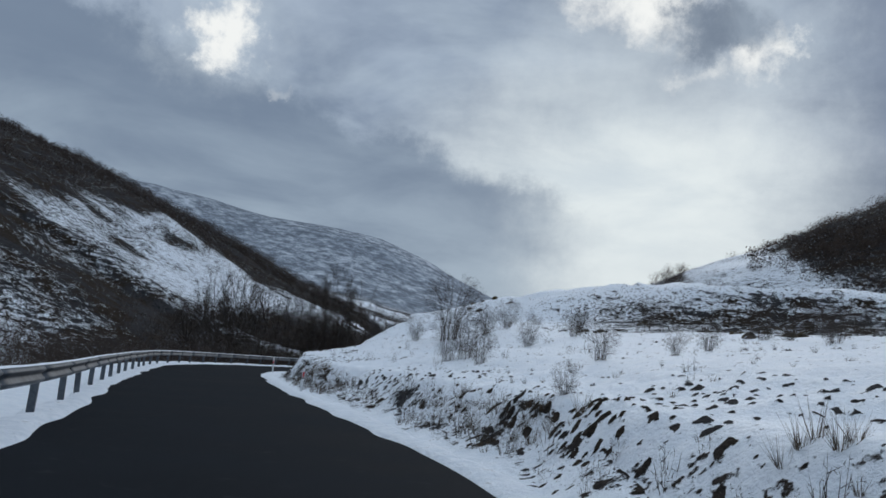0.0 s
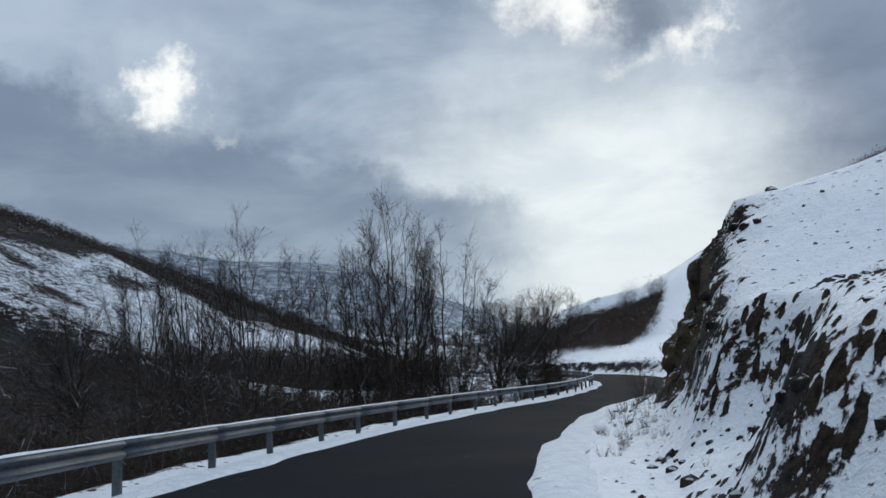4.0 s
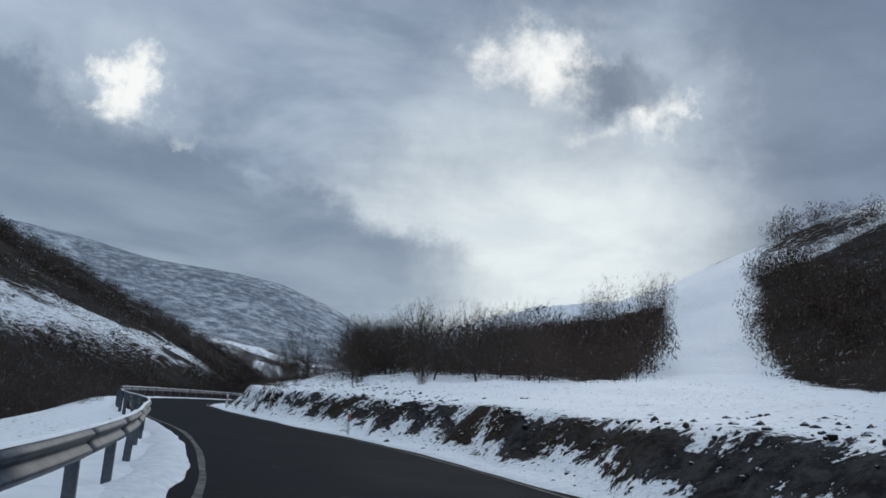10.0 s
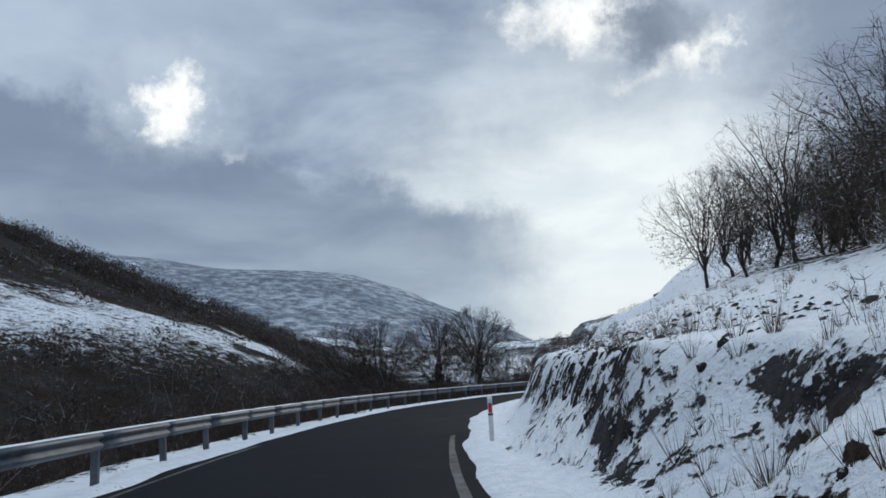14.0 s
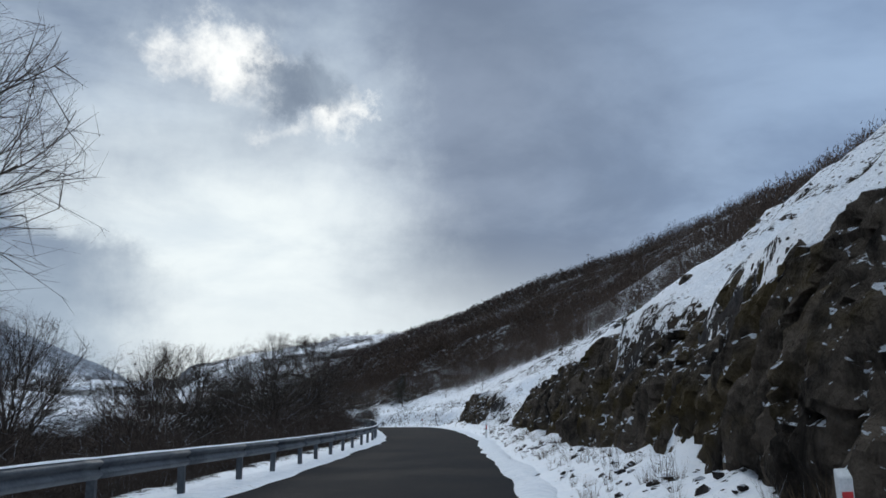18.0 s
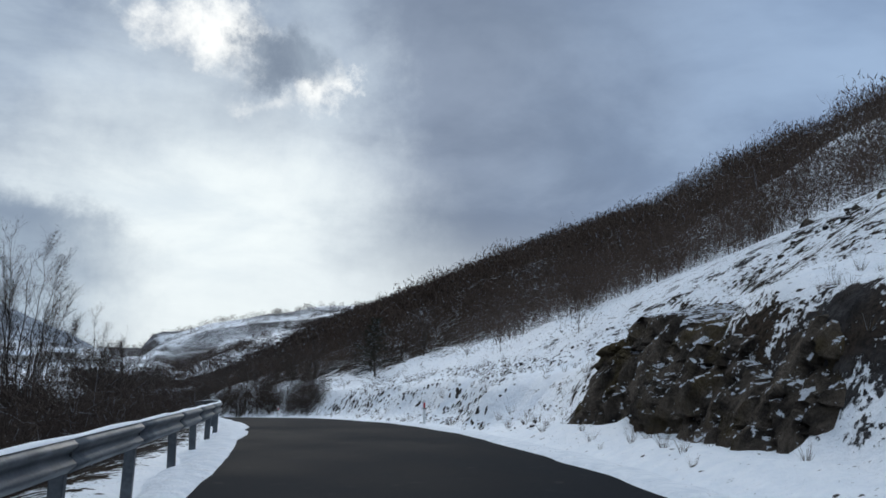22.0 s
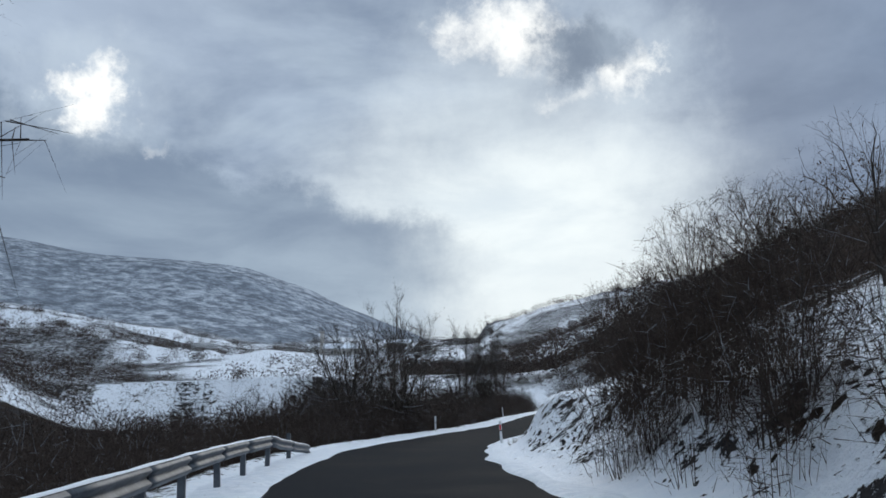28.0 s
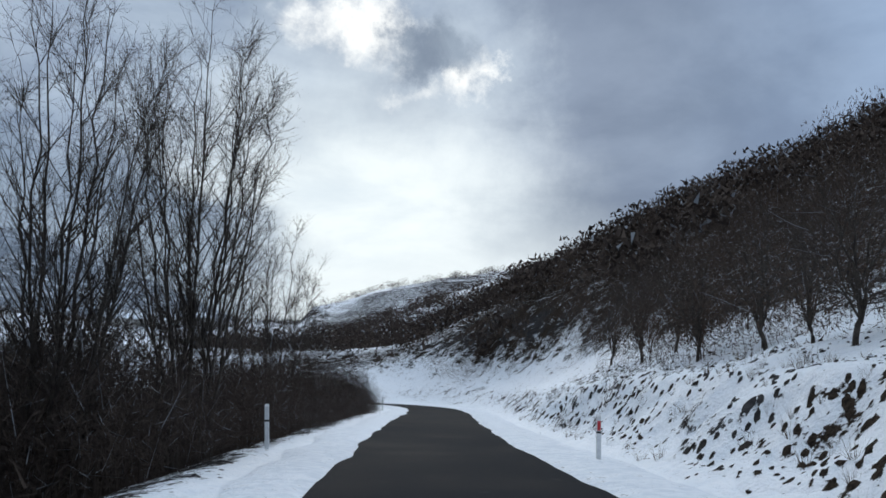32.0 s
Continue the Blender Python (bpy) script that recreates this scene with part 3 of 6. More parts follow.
    west = 0.475 * soft_plus(Dw - foot_w, 6.0) + fbm(x, y, 70.0, 31) * 6.0 * smooth(Dw, foot_w + 5, foot_w + 50)
    west = 240 * np.tanh(west / 240)
    left = floor + west
    z = zr + np.where(d > 0, right, left)
    shoulder = (np.abs(d) < HALF + 0.95)
    z = z + np.where(shoulder, -0.06, 0.03 + fbm(x, y, 1.3, 41, 3) * 0.10 * smooth(np.abs(d), HALF + 0.9, HALF + 1.6))
    # valley head: terraced fields, then the far hills
    up = smooth(y, 590, 900)
    head = 0.072 * np.maximum(y - 560, 0) + 2.2 * np.sin(y / 30.0 + fbm(x, y, 90, 51) * 6) * smooth(y, 600, 680)
    head = np.minimum(head, 52 + 0.012 * (y - 1200)) + fbm(x, y, 80.0, 55) * 8 * up
    z = np.where(y > 590, np.maximum(z, z * (1 - up) + (head + np.where(D > 0, right * 0.55, left * 0.35)) * up - 3 * (1 - up)), z)
    az = np.degrees(np.arctan2(-true_x, np.maximum(true_y, 1.0)))
    rad = np.hypot(true_x, true_y)
    crest = np.interp(az, (-40, -11, -8.3, -5.0, -2, 1, 4, 8, 12, 20, 50), (40, 70, 140, 215, 275, 322, 348, 368, 390, 410, 430)) + fbm(true_x, true_y, 420.0, 61, 6) * 24
    far = crest * np.exp(-(((rad - 2900) / 800.0) ** 2)) * smooth(rad, 1300, 2000)
    z = np.where((y > 0) & (rad > 1300), np.maximum(z, far + z * 0.2), z)
    z = z * (1 - smooth(rad, 3500, 4500))
    # bare ground: rock cuts, the western scree, woods floor
    bank = table(s, (-30, 0.60), (75, 0.62), (84, 0.62), (130, 0.62), (138, 0.66), (150, 0.62), (160, 0.64), (168, 0.77), (184, 0.79), (193, 0.74), (205, 0.72), (211, 0.55), (262, 0.54), (276, 0.6), (350, 0.6), (354, 0.62),
                 (362, 0.65), (366, 0.60), (372, 0.55), (390, 0.54), (398, 0.58), (610, 0.60))
    bare = 0.51 + (bank - 0.51) * smooth(r, 0.3, 0.8) * (1 - smooth(r, cut_w * 0.75, cut_w * 1.15))
    bare = bare + 0.07 * smooth(s, 280, 300) * (1 - smooth(s, 370, 400)) * smooth(r, 3, 6) + 0.20 * smooth(d + 8 * fbm(x, y, 12.0, 68), 17, 30) * (1 - smooth(s, 75, 100))
    bare = bare + 0.30 * smooth(d, 20, 30) * smooth(s, 150, 200) * (1 - smooth(s, 270, 285)) + 0.20 * smooth(d, 9, 14) * smooth(s, 400, 425)
    bare = bare + 0.16 * smooth(s, 206, 226) * (1 - smooth(s, 262, 275)) * smooth(d, 10, 15) * (1 - smooth(d, 22, 30)) + 0.18 * smooth(s, 285, 300) * (1 - smooth(s, 395, 410)) * smooth(d, 58, 72)
    run = np.abs((x - 45) * 0.927 - (y - 215) * 0.374)
    on_run = (1 - smooth(run, 4, 6.5)) * ((x - 45) * 0.374 + (y - 215) * 0.927 > -24) * ((x - 45) * 0.374 + (y - 215) * 0.927 < 76)
    off = x - road_x
    band = smooth(off, 72, 80) * (1 - smooth(off, 100, 110)) * (y < 325) * (y > 60)
    bare = np.minimum(bare, 0.82)
    bare = bare + (np.minimum(bare, 0.47) - bare) * on_run
    bare = bare + (np.minimum(bare, 0.58) - bare) * band * (d > 0)
    brushy = smooth(s - 1.2 * np.clip(q - 8, 0, 30), 52, 82) * (1 - smooth(s, 148, 158) * (1 - smooth(s, 203, 214)) * (1 - smooth(q, 8, 12)))
    brushy = brushy * (1 - 0.75 * smooth(s, 140, 160) * (1 - smooth(s, 225, 245)))
    valley = 0.44 + 0.16 * smooth(q, 3, 8) + 0.26 * smooth(-d, 3.5, 4.6) * brushy * (1 - smooth(q, 45 + 40 * smooth(s, 380, 430), 75 + 70 * smooth(s, 380, 430)))
    valley = np.maximum(valley, 0.535 + 0.11 * (1 - smooth(y, 150, 260)) * smooth(west, 8, 24) + 0.07 * smooth(west, 3, 12) + 0.18 * west_cover(x, y)) * smooth(q, 0, 3) + valley * (1 - smooth(q, 0, 3))
    bare = bare + 0.26 * np.exp(-(((s - 472.0 + (d - 5.6) * 0.9) / 1.7) ** 2) - ((d - 5.6) / 0.6) ** 2)
    bare = np.where(d < 0, valley, bare)
    bare = np.where((y > 620) & (rad < 1300), 0.56 + 0.15 * smooth(fbm(x, y, 60.0, 66) + 0.25 * (1 - smooth(y, 640, 760)), -0.02, 0.15), bare)
    bare = np.where(rad > 1300, 0.70, bare)
    ditch = (1 - smooth(s, 62, 76) * (1 - smooth(s, 206, 210) * (1 - smooth(s, 232, 240)))) * np.exp(-(((d - HALF - 1.45 - 0.5 * fbm(x, y, 3.0, 44)) / 0.42) ** 2))
    bare = bare + table(s, (80, 0.17), (200, 0.12)) * ditch
    bare = np.where((d > -HALF - 0.8) & (d < HALF + 0.75), 0.2, bare)
    return z, bare, s, d


def height(x, y):
    return float(land([x], [y])[0][0])


def link_mesh(name, verts, faces, mat, parent=None, label="", smooth_shade=False):
    """One mesh object from arrays of places and of equal-sided faces."""
    verts, faces = np.asarray(verts, np.float32), np.asarray(faces, np.int32)
    me = bpy.data.meshes.new(name)
    me.vertices.add(len(verts))
    me.vertices.foreach_set("co", verts.ravel())
    k = faces.shape[1]
    me.loops.add(faces.size)
    me.loops.foreach_set("vertex_index", faces.ravel())
    me.polygons.add(len(faces))
    me.polygons.foreach_set("loop_start", np.arange(len(faces), dtype=np.int32) * k)
    me.polygons.foreach_set("loop_total", np.full(len(faces), k, np.int32))
    me.polygons.foreach_set("use_smooth", np.full(len(faces), smooth_shade))
    me.update()
    me.validate()
    me.materials.append(mat)
    ob = new(name, me)
    if parent is not None:
        ob.parent = parent
    if label:
        ob["label"] = label
    return ob


def spaced(lo, fine_lo, fine_hi, hi, step, grow):
    out = [fine_lo]
    while out[-1] < fine_hi:
        out.append(out[-1] + step)
    k, a = step, out[-1]
    while a < hi:
        k = min(k * grow, 45)
        a += k
        out.append(a)
    k, a, back = step, fine_lo, []
    while a > lo:
        k = min(k * grow, 45)
        a -= k
        back.append(a)
    return np.array(back[::-1] + out)


def grid_faces(nx, ny):
    i = np.arange(nx - 1)[None, :] + np.arange(ny - 1)[:, None] * nx
    i = i.ravel()
    return np.stack([i, i + 1, i + 1 + nx, i + nx], 1)


gx = spaced(-4400, -17, 108, 4400, 0.8, 1.075)
gy = spaced(-600, 0, 550, 4600, 0.9, 1.06)
GX, GY = np.meshgrid(gx, gy)
gz, gbare, gs, gd = land(GX, GY)
BANKS = ((-4, 78, 3.75, 9.0), (204, 276, 3.75, 9.5), (376, 470, 3.95, 10.0), (470, 560, 3.75, 9.0))
for s0, s1, d0, d1 in BANKS:
    gz = gz - 0.35 * smooth(gs, s0 + 0.5, s0 + 2) * (1 - smooth(gs, s1 - 2, s1 - 0.5)) * smooth(gd, d0 + 0.6, d0 + 1.4) * (1 - smooth(gd, d1 - 1.4, d1 - 0.6))
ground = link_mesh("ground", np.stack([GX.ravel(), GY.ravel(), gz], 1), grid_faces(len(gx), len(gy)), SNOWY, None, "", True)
attr = ground.data.attributes.new("bare", "FLOAT", "POINT")
attr.data.foreach_set("value", gbare.astype(np.float32))
# how far the ground takes on the painted haze colour, by distance
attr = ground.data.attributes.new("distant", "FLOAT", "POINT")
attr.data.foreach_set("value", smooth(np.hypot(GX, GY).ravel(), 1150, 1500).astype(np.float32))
tagged(ground, "hillsides and valley floor under thin patchy snow", "ground", kind="structure")


def bank(s0, s1, d0, d1, seed, share=0.30):
    """A cut bank beside the road: snow lying thin on fist-sized clods, dark on their lower sides."""
    ss, ds = np.arange(s0, s1, 0.13), np.linspace(d0, d1, int((d1 - d0) / 0.09))
    D_, S_ = np.meshgrid(ds, ss)
    S_, D_ = S_.ravel(), D_.ravel()
    k = (S_ + 28) * 2
    i0 = np.clip(np.floor(k).astype(int), 0, len(AXIS) - 2)
    f = (k - i0)[:, None]
    at = AXIS[i0] * (1 - f) + AXIS[i0 + 1] * f + (AXIS_N[i0] * (1 - f) + AXIS_N[i0 + 1] * f) * D_[:, None]
    z, bare, _, _ = land(at[:, 0], at[:, 1])
    fall = z.reshape(len(ss), len(ds))
    slope = np.hypot(np.diff(fall, axis=1, prepend=fall[:, :1]), ds[1] - ds[0])
    u, v = S_ / 0.19, np.cumsum(slope, axis=1).ravel() / 0.19
    iu, iv = np.floor(u).astype(np.int64), np.floor(v).astype(np.int64)
    lump, dark = np.zeros(len(u)), np.zeros(len(u))
    for a in (-1, 0, 1):
        for b in (-1, 0, 1):
            cu, cv = iu + a, iv + b
            pu, pv = cu + lattice(cu, cv, seed), cv + lattice(cu, cv, seed + 1)
            size = 0.22 + 0.36 * lattice(cu, cv, seed + 2) ** 2
            thin = share + 1.3 * fbm(pu * 0.07, pv * 0.19, 2.2, seed + 3, 3)
            here = lattice(cu, cv, seed + 4) < thin
            du, dv = u - pu + fbm(u, v, 0.9, seed + 6, 2) * 0.5, v - pv + fbm(u, v, 0.9, seed + 7, 2) * 0.5
            r = np.hypot(du * 0.85, dv) / size
            lump = np.maximum(lump, np.where(here, size * np.sqrt(np.clip(1 - r * r, 0, 1)), 0))
            dark = np.maximum(dark, np.where(here & (dv < 0.15 * size), 1 - smooth(r, 0.75, 1.1), 0))
    rim = smooth(S_, s0, s0 + 1.5) * (1 - smooth(S_, s1 - 1.5, s1)) * smooth(D_, d0, d0 + 0.5) * (1 - smooth(D_, d1 - 0.9, d1))
    face = smooth(D_, d0 + 0.25, d0 + 0.8)
    z = z - 0.10 * (1 - rim) + rim * face * (0.13 * lump + 0.05 * fbm(S_, D_, 0.7, seed + 8, 3))
    v = np.stack([at[:, 0], at[:, 1], z], 1)
    ob = link_mesh("snow_bank", v, grid_faces(len(ds), len(ss)), SNOWY, None, "", True)
    attr = ob.data.attributes.new("bare", "FLOAT", "POINT")
    attr.data.foreach_set("value", (np.where(bare > 0.3, 0.45 + 0.5 * (np.clip(bare, 0.4, 0.8) - 0.5), bare) + 0.4 * dark * rim * face).astype(np.float32))
    return tagged(ob, "cut bank under thin snow with dark clods showing", "bank", kind="structure")


for i, (s0, s1, d0, d1) in enumerate(BANKS):
    bank(s0, s1, d0, d1, 300 + 20 * i, 0.19 if s0 == 204 else 0.30)


def ribbon(name, s0, s1, d0, d1, lift, mat, step=1.0, wave0=0.0, wave1=0.0, seed=0, thick=0.0, cols=2):
    """A strip along the road from d0 to d1, with uneven sides and a rounded back."""
    i0, i1 = int((s0 + 28) * 2), int((s1 + 28) * 2)
    idx = np.arange(i0, min(i1, len(AXIS) - 1), max(int(step * 2), 1))
    ss = AXIS_S[idx]
    d0 = d0(ss) if callable(d0) else d0
    a = d0 + wave0 * fbm(ss, ss * 0 + 3, 2.4, seed, 2) * 2
    d1 = d1(ss) if callable(d1) else d1
    b = d1 + wave1 * fbm(ss, ss * 0 + 9, 3.0, seed + 1, 4) * 2
    vs = []
    for c in range(cols):
        u = c / (cols - 1)
        dd = a * (1 - u) + b * u
        zz = AXIS_Z[idx] + lift + thick * math.sin(math.pi * u) ** 0.5
        vs.append(np.stack([AXIS[idx, 0] + AXIS_N[idx, 0] * dd, AXIS[idx, 1] + AXIS_N[idx, 1] * dd, zz], 1))
    v = np.stack(vs, 1).reshape(-1, 3)
    return link_mesh(name, v, grid_faces(cols, len(idx)), mat, None, "", True)




def edge(s, side):
    """How far the asphalt reaches to each side before the snow begins."""
    if side < 0:
        return table(s, (0, 2.8), (60, 2.75), (95, 2.5), (112, 2.4), (135, 2.8), (155, 3.15), (203, 3.1), (219, 2.8), (260, 2.8), (290, 2.6), (305, 2.4), (330, 2.42), (362, 2.93), (380, 3.0), (400, 3.2), (414, 2.66), (430, 2.5), (470, 2.2), (494, 1.95), (512, 2.1), (615, 2.1))
    return table(s, (0, 2.9), (88, 2.9), (108, 2.65), (140, 3.2), (160, 3.6), (175, 3.5), (202, 3.2), (217, 2.75), (274, 2.7), (290, 2.95), (320, 2.75), (340, 2.75), (362, 3.0), (382, 3.35), (400, 3.4), (415, 2.85), (432, 2.75), (494, 3.0), (510, 2.15), (530, 1.95), (615, 1.95))


road = ribbon("road", -28, 615, lambda s: -edge(s, -1) - 0.15, lambda s: edge(s, 1) + 0.15, 0.0, ASPHALT, 0.5, 0.0, 0.0, 0, 0.0, 5)
tagged(road, "narrow dark damp asphalt country road", "road", kind="structure")

# ---- shapes for plants and stones ----


def tube(pts, radii, sides=3):
    """A tapering tube along points, as places and four-cornered faces."""
    pts, radii = np.asarray(pts, float), np.asarray(radii, float)
    t = np.gradient(pts, axis=0)
    t /= np.linalg.norm(t, axis=1)[:, None] + 1e-9
    ref = np.where(np.abs(t[:, 2:3]) < 0.9, np.array([[0, 0, 1.0]]), np.array([[1.0, 0, 0]]))
    u = np.cross(t, ref)
    u /= np.linalg.norm(u, axis=1)[:, None] + 1e-9
    v = np.cross(t, u)
    a = np.arange(sides) * 2 * math.pi / sides
    ring = u[:, None] * np.cos(a)[None, :, None] + v[:, None] * np.sin(a)[None, :, None]
    verts = (pts[:, None] + ring * radii[:, None, None]).reshape(-1, 3)
    i = np.arange(len(pts) - 1)[:, None] * sides + np.arange(sides)[None]
    j = np.arange(len(pts) - 1)[:, None] * sides + (np.arange(sides)[None] + 1) % sides
    return verts, np.stack([i, j, j + sides, i + sides], -1).reshape(-1, 4)


class Heap:
    """Gathers pieces into one mesh."""

    def __init__(self):
        self.v, self.f, self.n = [], [], 0

    def put(self, verts, faces):
        self.v.append(verts)
        self.f.append(np.asarray(faces) + self.n)
        self.n += len(verts)

    def arrays(self):
        return np.concatenate(self.v), np.concatenate(self.f)


def unit(v):
    return v / (np.linalg.norm(v) + 1e-9)


def blades(roots, tips, width, rng):
    """Thin two-sided slips from roots to tips, each four-cornered and narrowing."""
    d = tips - roots
    side = np.cross(d, rng.normal(size=d.shape))
    side /= np.linalg.norm(side, axis=1)[:, None] + 1e-9
    w = np.asarray(width).reshape(-1, 1) * 0.5
    v = np.stack([roots - side * w, roots + side * w, tips + side * w * 0.25, tips - side * w * 0.25], 1)
    return v.reshape(-1, 3), np.arange(len(roots) * 4).reshape(-1, 4)


def tri_blades(roots, tips, width, rng):
    d = tips - roots
    side = np.cross(d, rng.normal(size=d.shape))
    side /= np.linalg.norm(side, axis=1)[:, None] + 1e-9
    w = np.asarray(width).reshape(-1, 1) * 0.5
    v = np.stack([roots - side * w, roots + side * w, tips], 1)
    return v.reshape(-1, 3), np.arange(len(roots) * 3).reshape(-1, 3)


def limb(rng, start, way, length, r0, r1, bend=0.12, rise=0.0, n=5):
    pts, d = [start], unit(way)
    for _ in range(n):
        d = unit(d + rng.normal(size=3) * bend + np.array([0, 0, rise]))
        pts.append(pts[-1] + d * length / n)
    return np.array(pts), np.linspace(r0, r1, n + 1), d


def arc(a, c, b, n):
    u = np.linspace(0, 1, n)[:, None]
    return a * (1 - u) ** 2 + 2 * c * u * (1 - u) + b * u * u


def offshoots(rng, a, ax, centre, count, reach, out, up, loose, size):
    """Ends for side shoots that leave their limb and strive outwards, kept within an egg-shaped crown."""
    away = a - centre
    away /= np.linalg.norm(away, axis=1)[:, None] + 1e-6
    way = ax * 0.75 + away * out + rng.normal(size=a.shape) * loose + np.array([0, 0, up])
    way /= np.linalg.norm(way, axis=1)[:, None]
    tip = a + way * reach * (0.5 + 0.8 * rng.random((len(a), 1)))
    rel = (tip - centre) / size
    r = np.linalg.norm(rel, axis=1)[:, None]
    lim = 0.93 + 0.14 * rng.random((len(a), 1))
    return np.where(r > lim, centre + (tip - centre) * lim / r, tip)


def crowned(tall, seed, wide, fork, limbs, second, third, fine, thick, droop=0.0, loose=0.35, base=0.05, egg=0.5, slip=0.15, apart=False):
    """A leafless tree or bush: limbs from a fork, three orders of shoots filling an egg-shaped crown."""
    rng = np.random.default_rng(seed)
    trunk, crown = Heap(), Heap()
    centre, size = np.array([0, 0, tall * (1 - egg)]), np.array([wide * tall, wide * tall, egg * tall])
    head = np.array([rng.normal() * 0.03, rng.normal() * 0.03, fork]) * tall
    if fork > 0.04:
        p = arc(np.array([0, 0, -0.04 * tall]), np.array([rng.normal() * 0.02 * tall, 0, fork * 0.5 * tall]), head, 5)
        trunk.put(*tube(p, np.linspace(thick * 1.9, thick * 1.5, 5) * tall, 7))
    roots, tips, wid = [], [], []
    for i in range(limbs):
        ang = i * 2.39996 + rng.normal() * 0.25
        t = (i + 0.5) / limbs
        el = math.radians(84 - 82 * t**0.8 + rng.normal() * 5)
        end = centre + size * np.array([math.cos(ang) * math.cos(el), math.sin(ang) * math.cos(el), math.sin(el)]) * (0.62 + 0.2 * rng.random())
        start = head + (np.array([math.cos(ang), math.sin(ang), 0]) * base * tall * (0.3 + 0.7 * rng.random()) if fork <= 0.04 else np.array([0, 0, -fork * tall * 0.25 * rng.random()]))
        if fork <= 0.04:
            start[2] = -0.05 * tall
        mid = start * 0.55 + end * 0.45 + np.array([0, 0, (0.10 - droop) * tall]) - np.array([math.cos(ang), math.sin(ang), 0]) * 0.05 * tall
        q = arc(start, mid, end, 9)
        q[1:-1] += rng.normal(size=(7, 3)) * 0.010 * tall * (1 + 5 * droop)
        rad = np.linspace(thick * (1.0 - 0.35 * t), thick * 0.22, 9) * tall
        trunk.put(*tube(q, rad, 5))
        k = rng.integers(2, 9, second)
        u = rng.random((second, 1))
        a = q[k - 1] * (1 - u) + q[k] * u
        ax = q[k] - q[k - 1]
        ax /= np.linalg.norm(ax, axis=1)[:, None]
        b = offshoots(rng, a, ax, centre, second, 0.27 * tall, 0.55, 0.25 - droop, loose, size)
        for j in range(second):
            m = (a[j] + b[j]) / 2 + np.array([0, 0, -0.02 * tall]) + rng.normal(size=3) * 0.015 * tall
            c = arc(a[j], m, b[j], 5)
            crown.put(*tube(c, np.linspace(max(rad[k[j]] * 0.45, thick * 0.16 * tall), thick * 0.09 * tall, 5), 3))
            kk = rng.integers(1, 5, third)
            uu = rng.random((third, 1))
            a2 = c[kk - 1] * (1 - uu) + c[kk] * uu
            ax2 = c[kk] - c[kk - 1]
            ax2 /= np.linalg.norm(ax2, axis=1)[:, None] + 1e-9
            b2 = offshoots(rng, a2, ax2, centre, third, 0.15 * tall, 0.5, 0.2 - droop, loose * 1.2, size)
            roots.append(a2), tips.append(b2), wid.append(np.full(third, thick * 0.22 * tall))
            a3 = np.repeat(a2, fine, 0) + np.repeat(b2 - a2, fine, 0) * (0.15 + 0.85 * rng.random((third * fine, 1)))
            ax3 = np.repeat(b2 - a2, fine, 0)
            ax3 /= np.linalg.norm(ax3, axis=1)[:, None] + 1e-9
            b3 = offshoots(rng, a3, ax3, centre, third * fine, 0.075 * tall, 0.35, 0.15, loose * 1.3, size)
            roots.append(a3), tips.append(b3), wid.append(np.full(third * fine, thick * slip * tall))
    crown.put(*blades(np.concatenate(roots), np.concatenate(tips), np.concatenate(wid), rng))
    return (trunk if apart else trunk.arrays()), crown.arrays()


